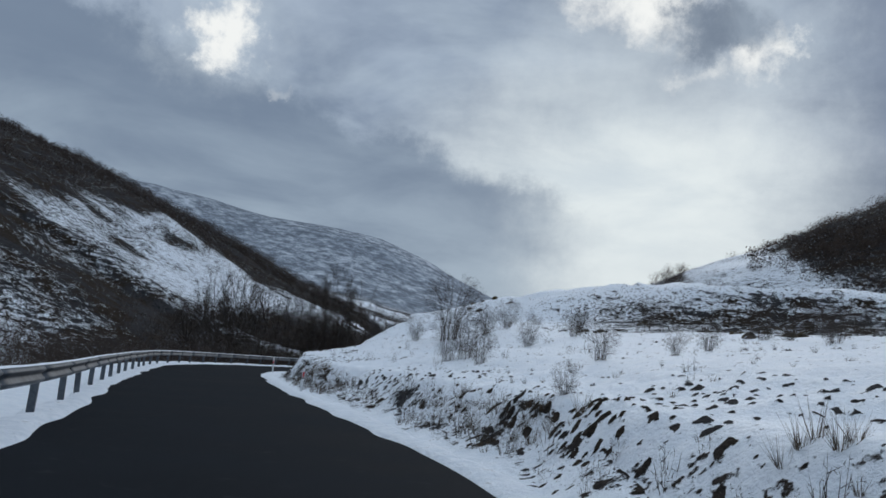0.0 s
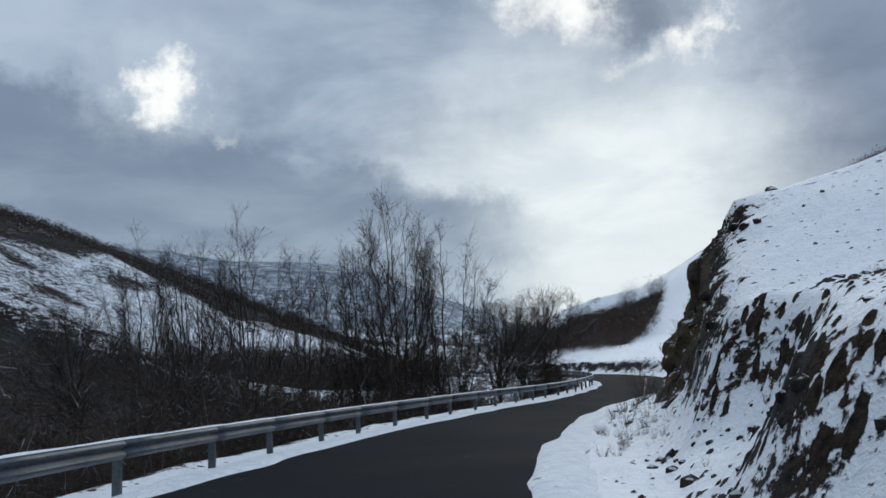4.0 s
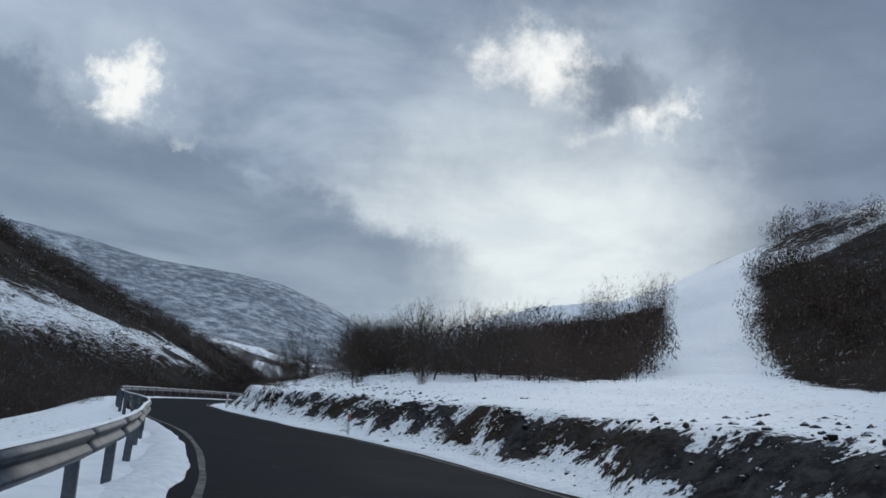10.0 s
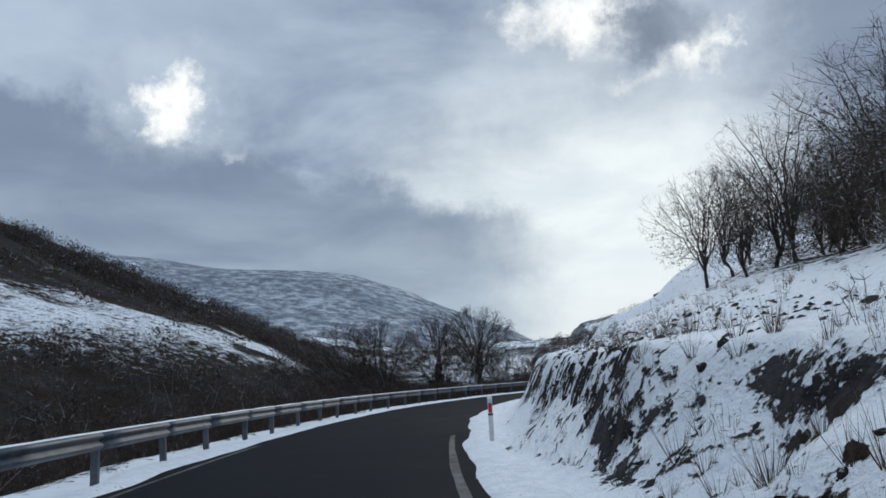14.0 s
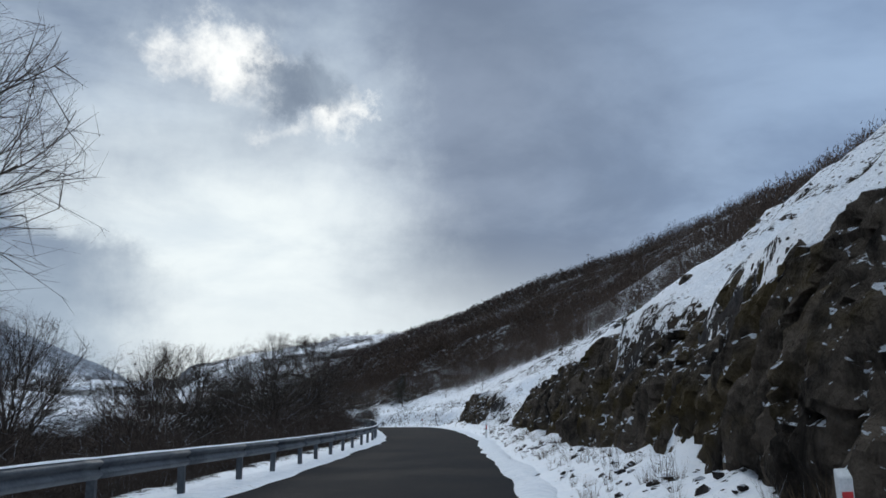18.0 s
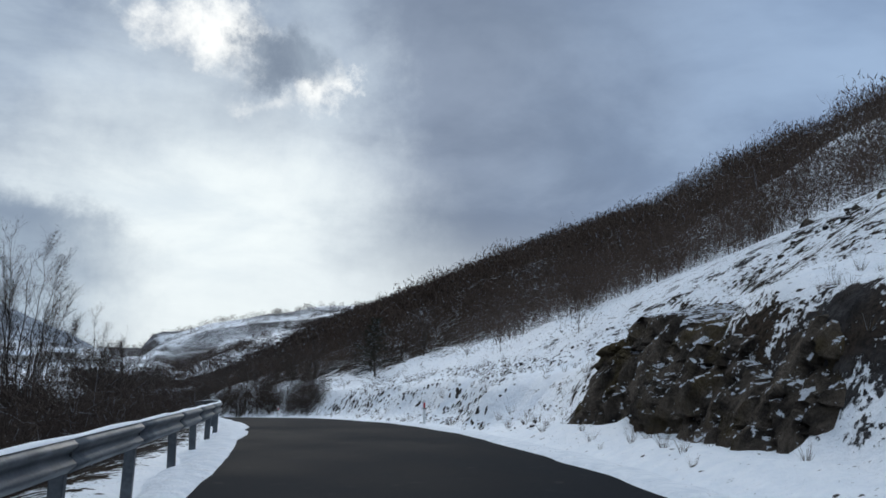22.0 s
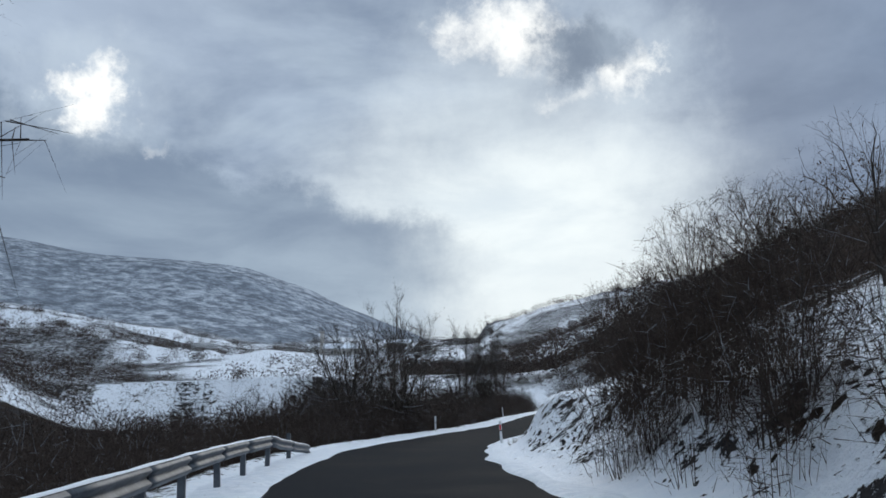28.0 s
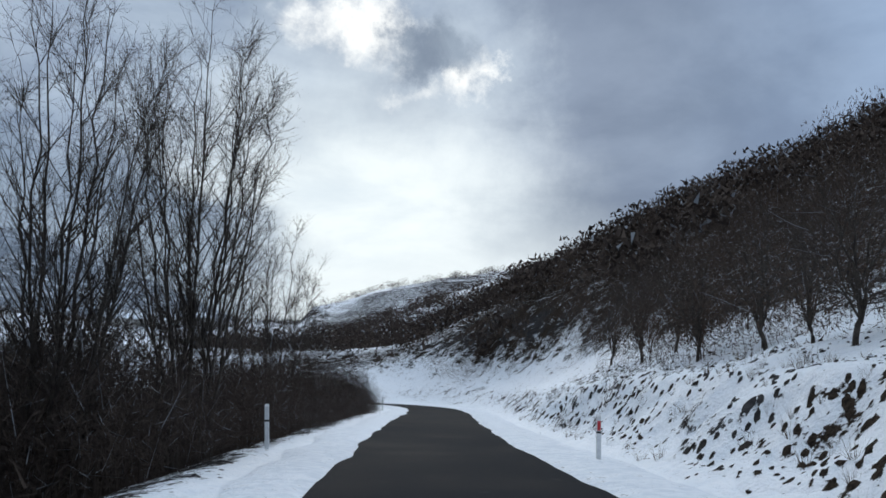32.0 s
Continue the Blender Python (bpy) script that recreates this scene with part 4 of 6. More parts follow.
def poplar(tall, seed, stems):
    """A sheaf of thin upright stems fanning from one root, each with rising boughs and fine side twigs."""
    rng = np.random.default_rng(seed)
    trunk, crown = [], Heap()
    roots, tips, wid = [], [], []
    for i in range(stems):
        ang, f = i * 2.39996 + rng.normal() * 0.3, math.sqrt((i + 0.3) / stems)
        h = tall * (1.0 - 0.30 * f**2) * (0.90 + 0.10 * rng.random())
        out = np.array([math.cos(ang), math.sin(ang), 0])
        start = out * 0.045 * tall * f + np.array([0, 0, -0.3])
        end = out * tall * 0.23 * f + np.array([0, 0, h])
        q = arc(start, start * 0.45 + end * 0.5 + np.array([0, 0, 0.03 * tall]), end, 14)
        q[1:-1] += rng.normal(size=(12, 3)) * 0.0045 * tall
        rad = np.linspace((0.009 if stems < 6 else 0.0048) * (1.2 - 0.4 * f), 0.0005, 14) * tall
        trunk.append(tube(q, rad, 6))
        for k in range(28):
            j = int(rng.integers(4, 14))
            a2 = ang + rng.normal() * 1.4
            reach = h * (0.10 + 0.15 * rng.random()) * (1.35 - j / 14)
            c, r2, _ = limb(rng, q[j - 1] + (q[j] - q[j - 1]) * rng.random(), (math.cos(a2) * 0.75, math.sin(a2) * 0.75, 1), reach, rad[j] * 0.55 + 0.0003 * tall, 0.0003 * tall, 0.09, 0.07, 5)
            crown.put(*tube(c, r2, 3))
            m = 9
            jj = rng.integers(1, 6, m)
            a = c[jj - 1] + (c[jj] - c[jj - 1]) * rng.random((m, 1))
            w_ = unit(c[-1] - c[0]) * 0.75 + rng.normal(size=(m, 3)) * 0.55 + np.array([0, 0, 0.25])
            w_ /= np.linalg.norm(w_, axis=1)[:, None]
            b = a + w_ * tall * 0.055 * (0.4 + rng.random((m, 1)))
            roots.append(a), tips.append(b), wid.append(np.full(m, 0.0009 * tall))
            n2 = 4
            a3 = np.repeat(a, n2, 0) + np.repeat(b - a, n2, 0) * (0.2 + 0.75 * rng.random((m * n2, 1)))
            w3 = np.repeat(w_, n2, 0) * 0.6 + rng.normal(size=(m * n2, 3)) * 0.6 + np.array([0, 0, 0.2])
            w3 /= np.linalg.norm(w3, axis=1)[:, None]
            roots.append(a3), tips.append(a3 + w3 * tall * 0.022 * (0.4 + rng.random((m * n2, 1)))), wid.append(np.full(m * n2, 0.00065 * tall))
    a, b, wd = np.concatenate(roots), np.concatenate(tips), np.concatenate(wid)
    crown.put(*blades(a, b, wd, rng))
    return trunk, crown.arrays()


def tree_meshes(kind, tall, seed):
    """Trunk and crown of a leafless tree: two pairs of places and faces."""
    if kind == "poplar":
        return poplar(tall, seed, 4 if seed == 5 else 9 + seed % 4 * 2)
    if kind == "round":
        return crowned(tall, seed, 0.43, 0.25, 14, 13, 9, 6, 0.0085, 0.0, 0.45, 0.05, 0.44, 0.09)
    if kind == "gnarled":
        return crowned(tall, seed, 0.52, 0.16, 14, 13, 8, 5, 0.0105, 0.06, 0.6, 0.05, 0.46, 0.10)
    if kind == "oak":
        return crowned(tall, seed, 0.50, 0.15, 10, 9, 5, 3, 0.0085, 0.0, 0.6, 0.05, 0.46, 0.15, apart=True)
    if kind == "sapling":
        return crowned(tall, seed, 0.27, 0.12, 8, 6, 4, 3, 0.008, 0.0, 0.4, apart=True)
    return crowned(tall, seed, 0.50, 0.0, 24, 7, 5, 4, 0.0050, 0.0, 0.6, 0.13, 0.5, 0.42)


def pine_meshes(tall, seed):
    rng = np.random.default_rng(seed)
    trunk, crown = Heap(), Heap()
    p, r, _ = limb(rng, np.array([0, 0, -0.3]), (0, 0, 1), tall, 0.018 * tall, 0.02, 0.02, 0.0, 8)
    trunk.put(*tube(p, r, 6))
    for z in np.arange(0.16, 0.98, 0.065):
        n, reach = 5, tall * 0.44 * (1 - z) ** 0.75 + 0.15
        for k in range(n):
            a = rng.random() * 6.28
            q, r2, _ = limb(rng, np.array([p[0, 0], p[0, 1], tall * z]), (math.cos(a), math.sin(a), 0.15), reach * (0.7 + 0.5 * rng.random()), 0.03, 0.008, 0.07, 0.05, 5)
            trunk.put(*tube(q, r2, 3))
            m = 34
            j = rng.integers(1, 6, m)
            u = rng.random((m, 1))
            a0 = q[j - 1] * (1 - u) + q[j] * u
            w = rng.normal(size=(m, 3)) * 0.7 + np.array([math.cos(a), math.sin(a), 0.35])
            w /= np.linalg.norm(w, axis=1)[:, None]
            crown.put(*blades(a0, a0 + w * 0.26, np.full(m, 0.045), rng))
    return trunk.arrays(), crown.arrays()


def brush_template(seed, n0, n1, n2, wide, tall, thick, fork=0.0, egg=0.55, reach=0.20):
    """One bush or scrub oak of twigs that fill an egg-shaped crown, as triangles, rooted at the origin."""
    rng = np.random.default_rng(seed)
    centre, size = np.array([0, 0, tall * (1 - egg)]), np.array([wide / 2, wide / 2, egg * tall])
    ang, el = np.arange(n0) * 2.39996 + rng.normal(size=n0) * 0.3, np.radians(86 - 88 * ((np.arange(n0) + 0.5) / n0) ** 0.8)
    end = centre + size * np.stack([np.cos(ang) * np.cos(el), np.sin(ang) * np.cos(el), np.sin(el)], 1) * (0.55 + 0.28 * rng.random((n0, 1)))
    start = np.stack([np.cos(ang) * 0.08 * wide, np.sin(ang) * 0.08 * wide, np.full(n0, -0.25)], 1)
    v, f = [], []
    if fork:
        start = np.stack([0.03 * np.cos(ang), 0.03 * np.sin(ang), fork * tall * (0.7 + 0.3 * rng.random(n0))], 1)
        r = np.array([[0, 0, -0.3], [0.02, 0, -0.3]])
        v1, f1 = tri_blades(r, r + np.array([0, 0, fork * tall * 1.6]), np.full(2, thick * 6), rng)
        v.append(v1), f.append(f1)
    mid = start * 0.5 + end * 0.5 + np.array([0, 0, 0.07 * tall]) + rng.normal(size=(n0, 3)) * 0.03 * tall
    for a, b, k in ((start, mid + (mid - start) * 0.12, 1.7), (mid, end, 1.3)):
        v1, f1 = tri_blades(a, b, np.full(n0, thick * k), rng)
        v.append(v1), f.append(f1)
    i = np.repeat(np.arange(n0), n1)
    u = 0.25 + 0.75 * rng.random((len(i), 1))
    a = start[i] * (1 - u) ** 2 + 2 * mid[i] * u * (1 - u) + end[i] * u * u
    b = offshoots(rng, a, (end - mid)[i] / (np.linalg.norm((end - mid)[i], axis=1)[:, None]), centre, len(i), reach * tall, 0.3, 0.05, 0.75, size)
    v1, f1 = tri_blades(a, b, np.full(len(i), thick * 1.25), rng)
    v.append(v1), f.append(f1)
    if n2:
        j = np.repeat(np.arange(len(a)), n2)
        a2 = a[j] + (b - a)[j] * (0.15 + 0.8 * rng.random((len(j), 1)))
        b2 = offshoots(rng, a2, (b - a)[j] / (np.linalg.norm((b - a)[j], axis=1)[:, None] + 1e-9), centre, len(j), 0.55 * reach * tall, 0.25, 0.05, 0.8, size)
        v1, f1 = tri_blades(a2, b2, np.full(len(j), thick), rng)
        v.append(v1), f.append(f1)
    off = np.cumsum([0] + [len(k) for k in v[:-1]])
    return np.concatenate(v), np.concatenate([k + o for k, o in zip(f, off)])


def both(a, b):
    return np.concatenate([a[0], b[0]]), np.concatenate([a[1], b[1] + len(a[0])])


def fuzz_template(seed, n, wide, tall, thick, long=0.26, up=0.3):
    """A far-off bush: short slips lying every way in an egg-shaped crown, as triangles."""
    rng = np.random.default_rng(seed)
    a = rng.normal(size=(n, 3))
    a *= (rng.random((n, 1)) ** 0.4) / np.linalg.norm(a, axis=1)[:, None]
    a = a * np.array([wide / 2, wide / 2, tall * 0.5]) + np.array([0, 0, tall * 0.42])
    w_ = rng.normal(size=(n, 3)) + np.array([0, 0, up])
    w_ /= np.linalg.norm(w_, axis=1)[:, None]
    return tri_blades(a - w_ * long * 0.5 * wide, a + w_ * long * 0.5 * wide, np.full(n, thick), rng)


def scatter(name, templates, xs, ys, sizes, mat, seed, label, category, sink=0.0, zs=None):
    """Many alike clumps set on the ground, joined into one mesh."""
    rng = np.random.default_rng(seed)
    xs, ys, sizes = np.asarray(xs), np.asarray(ys), np.asarray(sizes)
    if zs is None:
        zs = land(xs, ys)[0]
    pick, turn = rng.integers(0, len(templates), len(xs)), rng.random(len(xs)) * 6.28
    vs, fs, n = [], [], 0
    for t, (v, f) in enumerate(templates):
        k = np.where(pick == t)[0]
        if not len(k):
            continue
        c, s = np.cos(turn[k])[:, None], np.sin(turn[k])[:, None]
        st = sizes[k][:, None]
        x = (v[None, :, 0] * c - v[None, :, 1] * s) * st + xs[k][:, None]
        y = (v[None, :, 0] * s + v[None, :, 1] * c) * st + ys[k][:, None]
        z = v[None, :, 2] * st * (0.8 + 0.4 * rng.random((len(k), 1))) + zs[k][:, None] - sink
        vs.append(np.stack([x, y, z], -1).reshape(-1, 3))
        fs.append((f[None] + (np.arange(len(k)) * len(v))[:, None, None]).reshape(-1, f.shape[1]) + n)
        n += len(k) * len(v)
    ob = link_mesh(name, np.concatenate(vs), np.concatenate(fs), mat)
    return tagged(ob, label, category, kind="stuff")


def stone_template(seed, cuts=1):
    rng = np.random.default_rng(seed)
    bm = bmesh.new()
    bmesh.ops.create_icosphere(bm, subdivisions=cuts, radius=0.5)
    for v in bm.verts:
        v.co *= 0.72 + 0.55 * rng.random()
        v.co.z *= 0.85
    v = np.array([v.co[:] for v in bm.verts])
    f = np.array([[w.index for w in g.verts] for g in bm.faces])
    bm.free()
    return v, f


def part(name, bm, mat, parent, label=""):
    me = bpy.data.meshes.new(name)
    bm.to_mesh(me)
    bm.free()
    me.materials.append(mat)
    ob = new(name, me)
    ob.parent = parent
    if label:
        ob["label"] = label
    return ob


def box(bm, x0, x1, y0, y1, z0, z1, m=None):
    k = bmesh.ops.create_cube(bm, size=1.0)["verts"]
    for v in k:
        v.co = Vector((x0 + (v.co.x + 0.5) * (x1 - x0), y0 + (v.co.y + 0.5) * (y1 - y0), z0 + (v.co.z + 0.5) * (z1 - z0)))
        if m is not None:
            v.co = m @ v.co
    return k


def bevelled(bm, w):
    bmesh.ops.bevel(bm, geom=list(bm.edges), offset=w, segments=1, affect="EDGES")
    return bm

# ---- verges, lines, rails and posts along the road ----
for name, side, seed in (("snow_verge", -1, 3), ("snow_verge", 1, 8)):
    v = ribbon(name, -28, 612, lambda a, k=side: k * (edge(a, k) - 0.02), lambda a, k=side: k * (np.maximum(edge(a, k), HALF) + (0.85 if k > 0 else 0.8)), -0.015, VERGE, 0.5, 0.14, 0.2, seed, 0.09, 7)
    tagged(v, "ragged strip of ploughed snow along the asphalt", "snow", kind="structure")
for s0, s1 in ((150, 246),):
    for side in (-1, 1):
        ln = ribbon("edge_line", s0, s1, lambda a, k=side: k * (edge(a, k) - 0.22), lambda a, k=side: k * (edge(a, k) - 0.34), 0.006, PALE_LINE, 0.5, 0.02, 0.02, 5)
        tagged(ln, "worn white edge line on the asphalt", "road marking", kind="structure")


def rail_d(s):
    return float(table(s, (-30, -3.3), (25, -3.25), (102, -3.4), (118, -3.4), (133, -3.6), (150, -3.6), (178, -4.1), (207, -3.45), (222, -3.35), (270, -3.6), (300, -3.35), (314, -2.95), (328, -2.9), (345, -3.25), (358, -3.55), (374, -3.75), (392, -4.7), (400, -4.5), (408, -3.85), (418, -3.25), (435, -3.15), (455, -3.2), (600, -3.35)))


def road_frame(s, d):
    i = int(np.clip(round((s + 28.0) / 0.5), 0, len(AXIS) - 1))
    x, y = place(s, d)
    t = AXIS_T[i]
    return x, y, float(AXIS_Z[i]), math.atan2(t[1], t[0])


RISE = 0.09


# the beam's wave, as offsets towards the road and heights
WAVE = [(0.0, 0.775), (0.015, 0.775), (0.055, 0.735), (0.08, 0.715), (0.08, 0.69), (0.055, 0.67), (0.02, 0.635), (0.02, 0.61), (0.055, 0.575), (0.08, 0.555), (0.08, 0.53), (0.055, 0.51), (0.015, 0.47), (0.0, 0.47)]


def guard_rail(s0, s1, step, label, lowered_end):
    x, y, z, a = road_frame(s0, rail_d(s0))
    rail = new("guard_rail")
    rail.location = (x, y, z)
    tagged(rail, label, "guard rail", "guard rails")
    org = Vector((x, y, z))
    post_mesh = None
    bm = bmesh.new()
    bmesh.ops.create_cone(bm, cap_ends=True, segments=6, radius1=0.024, radius2=0.019, depth=0.022, matrix=Matrix.Rotation(math.pi / 2, 4, "X"))
    bolt_mesh = bpy.data.meshes.new("bolt")
    bm.to_mesh(bolt_mesh)
    bm.free()
    bolt_mesh.materials.append(DARK_STEEL)
    n = int((s1 - s0) / step)
    for k in range(n):
        a0 = s0 + k * step
        verts, rows = [], 5
        for j in range(rows):
            s = a0 + j * step / (rows - 1)
            px, py, pz, pa = road_frame(s, rail_d(s))
            rx, ry = math.sin(pa), -math.cos(pa)
            sag = 0.0
            if lowered_end and k >= n - 2:
                sag = 0.55 * ((k - (n - 2)) + j / (rows - 1)) / 2
            for o, h in WAVE:
                verts.append((px + rx * (o + 0.02 + 0.004 * (k % 2)) - x, py + ry * (o + 0.02 + 0.004 * (k % 2)) - y, pz + h + RISE - sag - z + 0.004 * math.sin(k * 2.1)))
        beam = link_mesh("beam", verts, grid_faces(len(WAVE), rows), STEEL, rail, "", True)
        solid = beam.modifiers.new("gauge", "SOLIDIFY")
        solid.thickness = 0.006
        # thin snow along the beam's top
        verts = []
        for j in range(rows):
            s = a0 + j * step / (rows - 1)
            px, py, pz, pa = road_frame(s, rail_d(s))
            rx, ry = math.sin(pa), -math.cos(pa)
            sag = 0.55 * ((k - (n - 2)) + j / (rows - 1)) / 2 if lowered_end and k >= n - 2 else 0.0
            wob = 0.006 * math.sin(s * 5.3) + 0.004 * math.sin(s * 13.1)
            for o, h in ((-0.012, 0.772), (-0.002, 0.788 + wob), (0.026, 0.789 + wob), (0.046, 0.762)):
                verts.append((px + rx * (o + 0.02) - x, py + ry * (o + 0.02) - y, pz + h + RISE - sag - z))
        link_mesh("snow_cap", verts, grid_faces(4, rows), SNOW, beam, "thin snow lying on the beam", True)
    for k in range(n + 1):
        s = s0 + k * step
        if lowered_end and k == n:
            continue
        px, py, pz, pa = road_frame(s, rail_d(s) - 0.05)
        if post_mesh is None:
            bm = bmesh.new()
            box(bm, -0.05, 0.05, -0.06, -0.052, -0.7, 0.74)
            box(bm, -0.05, -0.042, -0.06, 0.06, -0.7, 0.74)
            box(bm, -0.05, 0.05, 0.052, 0.06, -0.7, 0.74)
            post_mesh = bpy.data.meshes.new("post")
            bm.to_mesh(post_mesh)
            bm.free()
            post_mesh.materials.append(STEEL)
        bolt = new("bolt", bolt_mesh)
        bolt.parent = rail
        bx, by, bz, ba = road_frame(s, rail_d(s))
        bolt.matrix_basis = Matrix.Translation(Vector((bx + math.sin(ba) * 0.048, by - math.cos(ba) * 0.048, bz + RISE + 0.6225)) - org) @ Matrix.Rotation(ba, 4, "Z")
        p = new("post", post_mesh)
        p.parent = rail
        p.matrix_basis = Matrix.Translation(Vector((px, py, pz + RISE)) - org) @ Matrix.Rotation(pa, 4, "Z") @ Matrix.Rotation(0.03 * math.sin(k * 1.7), 4, "X")
    return rail


guard_rail(-24, 205.6, 3.3, "galvanised steel guard rail with snow along its top", False)
guard_rail(221.5, 476, 3.3, "long galvanised guard rail whose end bends to the ground", True)


def delineator(red):
    """A white plastic marker post with its reflector; the origin lies at its foot."""
    post = new("marker_post")
    bm = bmesh.new()
    box(bm, -0.05, 0.05, -0.028, 0.028, -0.25, 0.98)
    for v in bm.verts:
        if v.co.z > 0.9:
            v.co.z += 0.03 * (1 if v.co.y > 0 else -1)
    part("shaft", bevelled(bm, 0.008), WHITE_PAINT, post)
    bm = bmesh.new()
    box(bm, -0.035, 0.035, -0.034, -0.0285, 0.66, 0.86)
    part("reflector", bm, RED if red else WHITE_PAINT, post, "red reflector plate" if red else "pale reflector plate")
    bm = bmesh.new()
    box(bm, -0.0512, 0.0512, -0.0288, 0.0288, 0.60, 0.645)
    part("band", bm, BLACK, post, "narrow black band")
    tagged(post, "white plastic marker post with a red reflector beside the road" if red else "plain white plastic marker post at the road's edge", "marker post", "roadside marker posts")
    return post


first = {True: None, False: None}
for s, d, lean in ((33.7, 3.5, 2), (61.0, 3.2, 0), (109.6, 3.05, 9), (158.9, 4.1, 3), (190.0, 3.7, -2), (217.9, 3.4, 2), (241.8, 3.3, 0), (293.6, 4.2, -2), (341.0, 3.5, 2), (384.0, 4.2, -1),
                   (420.5, 3.6, 0), (480.3, 3.5, -3), (534.6, 3.2, 1), (497.8, -3.35, 0), (536.4, -4.1, -3), (578.0, -4.0, 0)):
    x, y, z, a = road_frame(s, d)
    red = d > 0
    m = pose(x, y, height(x, y) if abs(d) > 3.3 else z, 0, lean, math.degrees(a) - 90)
    if first[red] is None:
        first[red] = delineator(red)
        first[red].matrix_basis = m
    else:
        copy_thing(first[red], m)


def rock_face(s0, s1, tall, margin, wide, seed, label, rough=1.0):
    """A cut rock wall beside the road, broken into upright blocks, cracks and ledges."""
    ss, us = np.arange(s0, s1, 0.14), np.linspace(-0.06, 1.06, 44)
    S_, U_ = np.meshgrid(ss, us)
    k = (S_ + 28) * 2
    i0 = np.clip(np.floor(k).astype(int), 0, len(AXIS) - 2)
    f = k - i0
    ax, ay = (AXIS[i0, c] * (1 - f) + AXIS[i0 + 1, c] * f for c in (0, 1))
    nx, ny = (AXIS_N[i0, c] * (1 - f) + AXIS_N[i0 + 1, c] * f for c in (0, 1))
    endw = smooth(S_, s0, s0 + 4) * (1 - smooth(S_, s1 - 5, s1))
    H = np.interp(S_, *zip(*tall)) * (0.3 + 0.7 * endw) * (1 + 0.26 * fbm(S_, S_ * 0, 4.0, seed + 3, 6))
    uu = np.clip(U_, 0, 1)
    zz = H * uu
    warp = fbm(S_, zz, 2.2, seed + 2) * 1.6
    # upright columns, broken across at uneven heights
    col = np.floor((S_ + warp) / 0.85)
    row = np.floor((zz + fbm(S_, zz, 3.0, seed + 4) * 1.5) / (0.7 + 0.9 * lattice(col.astype(np.int64), 7, seed)))
    step = lattice(col.astype(np.int64), row.astype(np.int64), seed + 1) - 0.5
    crack = np.abs(((S_ + warp) / 0.85) % 1 - 0.5) * 2
    out = 0.34 * step + 0.8 * fbm(S_, zz * 0.4, 6.0, seed + 9) + 0.8 * np.abs(fbm(S_, zz * 0.5, 1.1, seed + 5, 4)) + 0.10 * (lattice((S_ * 7).astype(np.int64), (zz * 5).astype(np.int64), seed) - 0.5) - 0.22 * smooth(crack, 0.8, 1.0)
    dd = HALF + np.interp(S_, *zip(*margin)) + wide * (0.45 * uu + 0.55 * uu**2) - out * endw * rough * (0.4 + 0.6 * smooth(uu, 0, 0.3)) + np.where(U_ > 1, 1.5, 0) + 0.3 + 1.2 * (1 - endw)
    z = AXIS_Z[i0] + zz + np.where(U_ < 0, -0.5, 0) + np.where(U_ > 1, 0.25, 0) + 0.12 * fbm(S_, zz, 0.5, seed + 6, 2) * uu
    v = np.stack([(ax + nx * dd).ravel(), (ay + ny * dd).ravel(), z.ravel()], 1)
    ob = link_mesh("rock_face", v, grid_faces(len(ss), len(us)), CLIFF)
    return tagged(ob, label, "rock face", kind="structure")


rock_face(81, 139, ((81, 2.0), (86, 3.6), (91, 5.4), (97, 6.0), (104, 6.1), (116, 6.1), (121, 5.9), (125, 5.4), (129, 4.4), (133, 3.2), (139, 1.6)), ((81, 1.5), (88, 2.5), (100, 2.9), (110, 3.2), (122, 3.5), (139, 3.6)), 2.5, 11, "tall dark mossy rock cut with snow on its ledges")
rock_face(275, 353, ((275, 3.0), (280, 3.5), (300, 3.9), (316, 4.2), (326, 3.6), (346, 3.1), (353, 1.8)), ((275, 2.6), (353, 2.7)), 1.6, 23, "dark fractured rock wall beside the road")
rock_face(358.5, 375, ((358, 1.8), (362, 2.7), (369, 3.1), (375, 1.6)), ((358, 2.0), (375, 1.9)), 1.6, 37, "brown rock outcrop at the foot of the slope")
# ---- trees that stand apart ----
MADE = {}


def tree(kind, seed, base_tall, label, category="tree"):
    """A tree built once for each kind and seed, with its trunk and crown."""
    if kind == "pine":
        t, c = pine_meshes(base_tall, seed)
    else:
        t, c = tree_meshes(kind, base_tall, seed)
    ob = new("shrub" if kind == "shrub" else ("sapling" if kind == "sapling" else ("scrub_oak" if kind == "oak" else ("pine_tree" if kind == "pine" else "bare_tree"))))
    if kind == "poplar":
        for v, f in t:
            link_mesh("stem", v, f, BARK, ob, "", True)
    elif kind in ("sapling", "oak"):
        for i, (v, f) in enumerate(zip(t.v, t.f)):
            link_mesh("branch" if i else "trunk", v, f - f.min(), BARK, ob, "", True)
    else:
        link_mesh("wood" if kind == "shrub" else "trunk", t[0], t[1], BARK, ob, "", True)
    if kind == "oak":
        v, f = fuzz_template(seed, 800, base_tall * 0.84, base_tall * 0.72, 0.040, 0.026)
        link_mesh("leaves", v + np.array([0, 0, 0.12 * base_tall]), f, WOOD_TWIGS, ob, "withered brown leaves")
    link_mesh("crown", c[0], c[1], NEEDLES if kind == "pine" else (TWIGS if kind == "shrub" else CROWN), ob, "dark green needles" if kind == "pine" else "fine bare twigs")
    return tagged(ob, label, category, {"poplar": "poplars in the valley", "shrub": "shrubs on the snow", "sapling": "saplings", "oak": "scrub oaks"}.get(kind, "valley trees"))


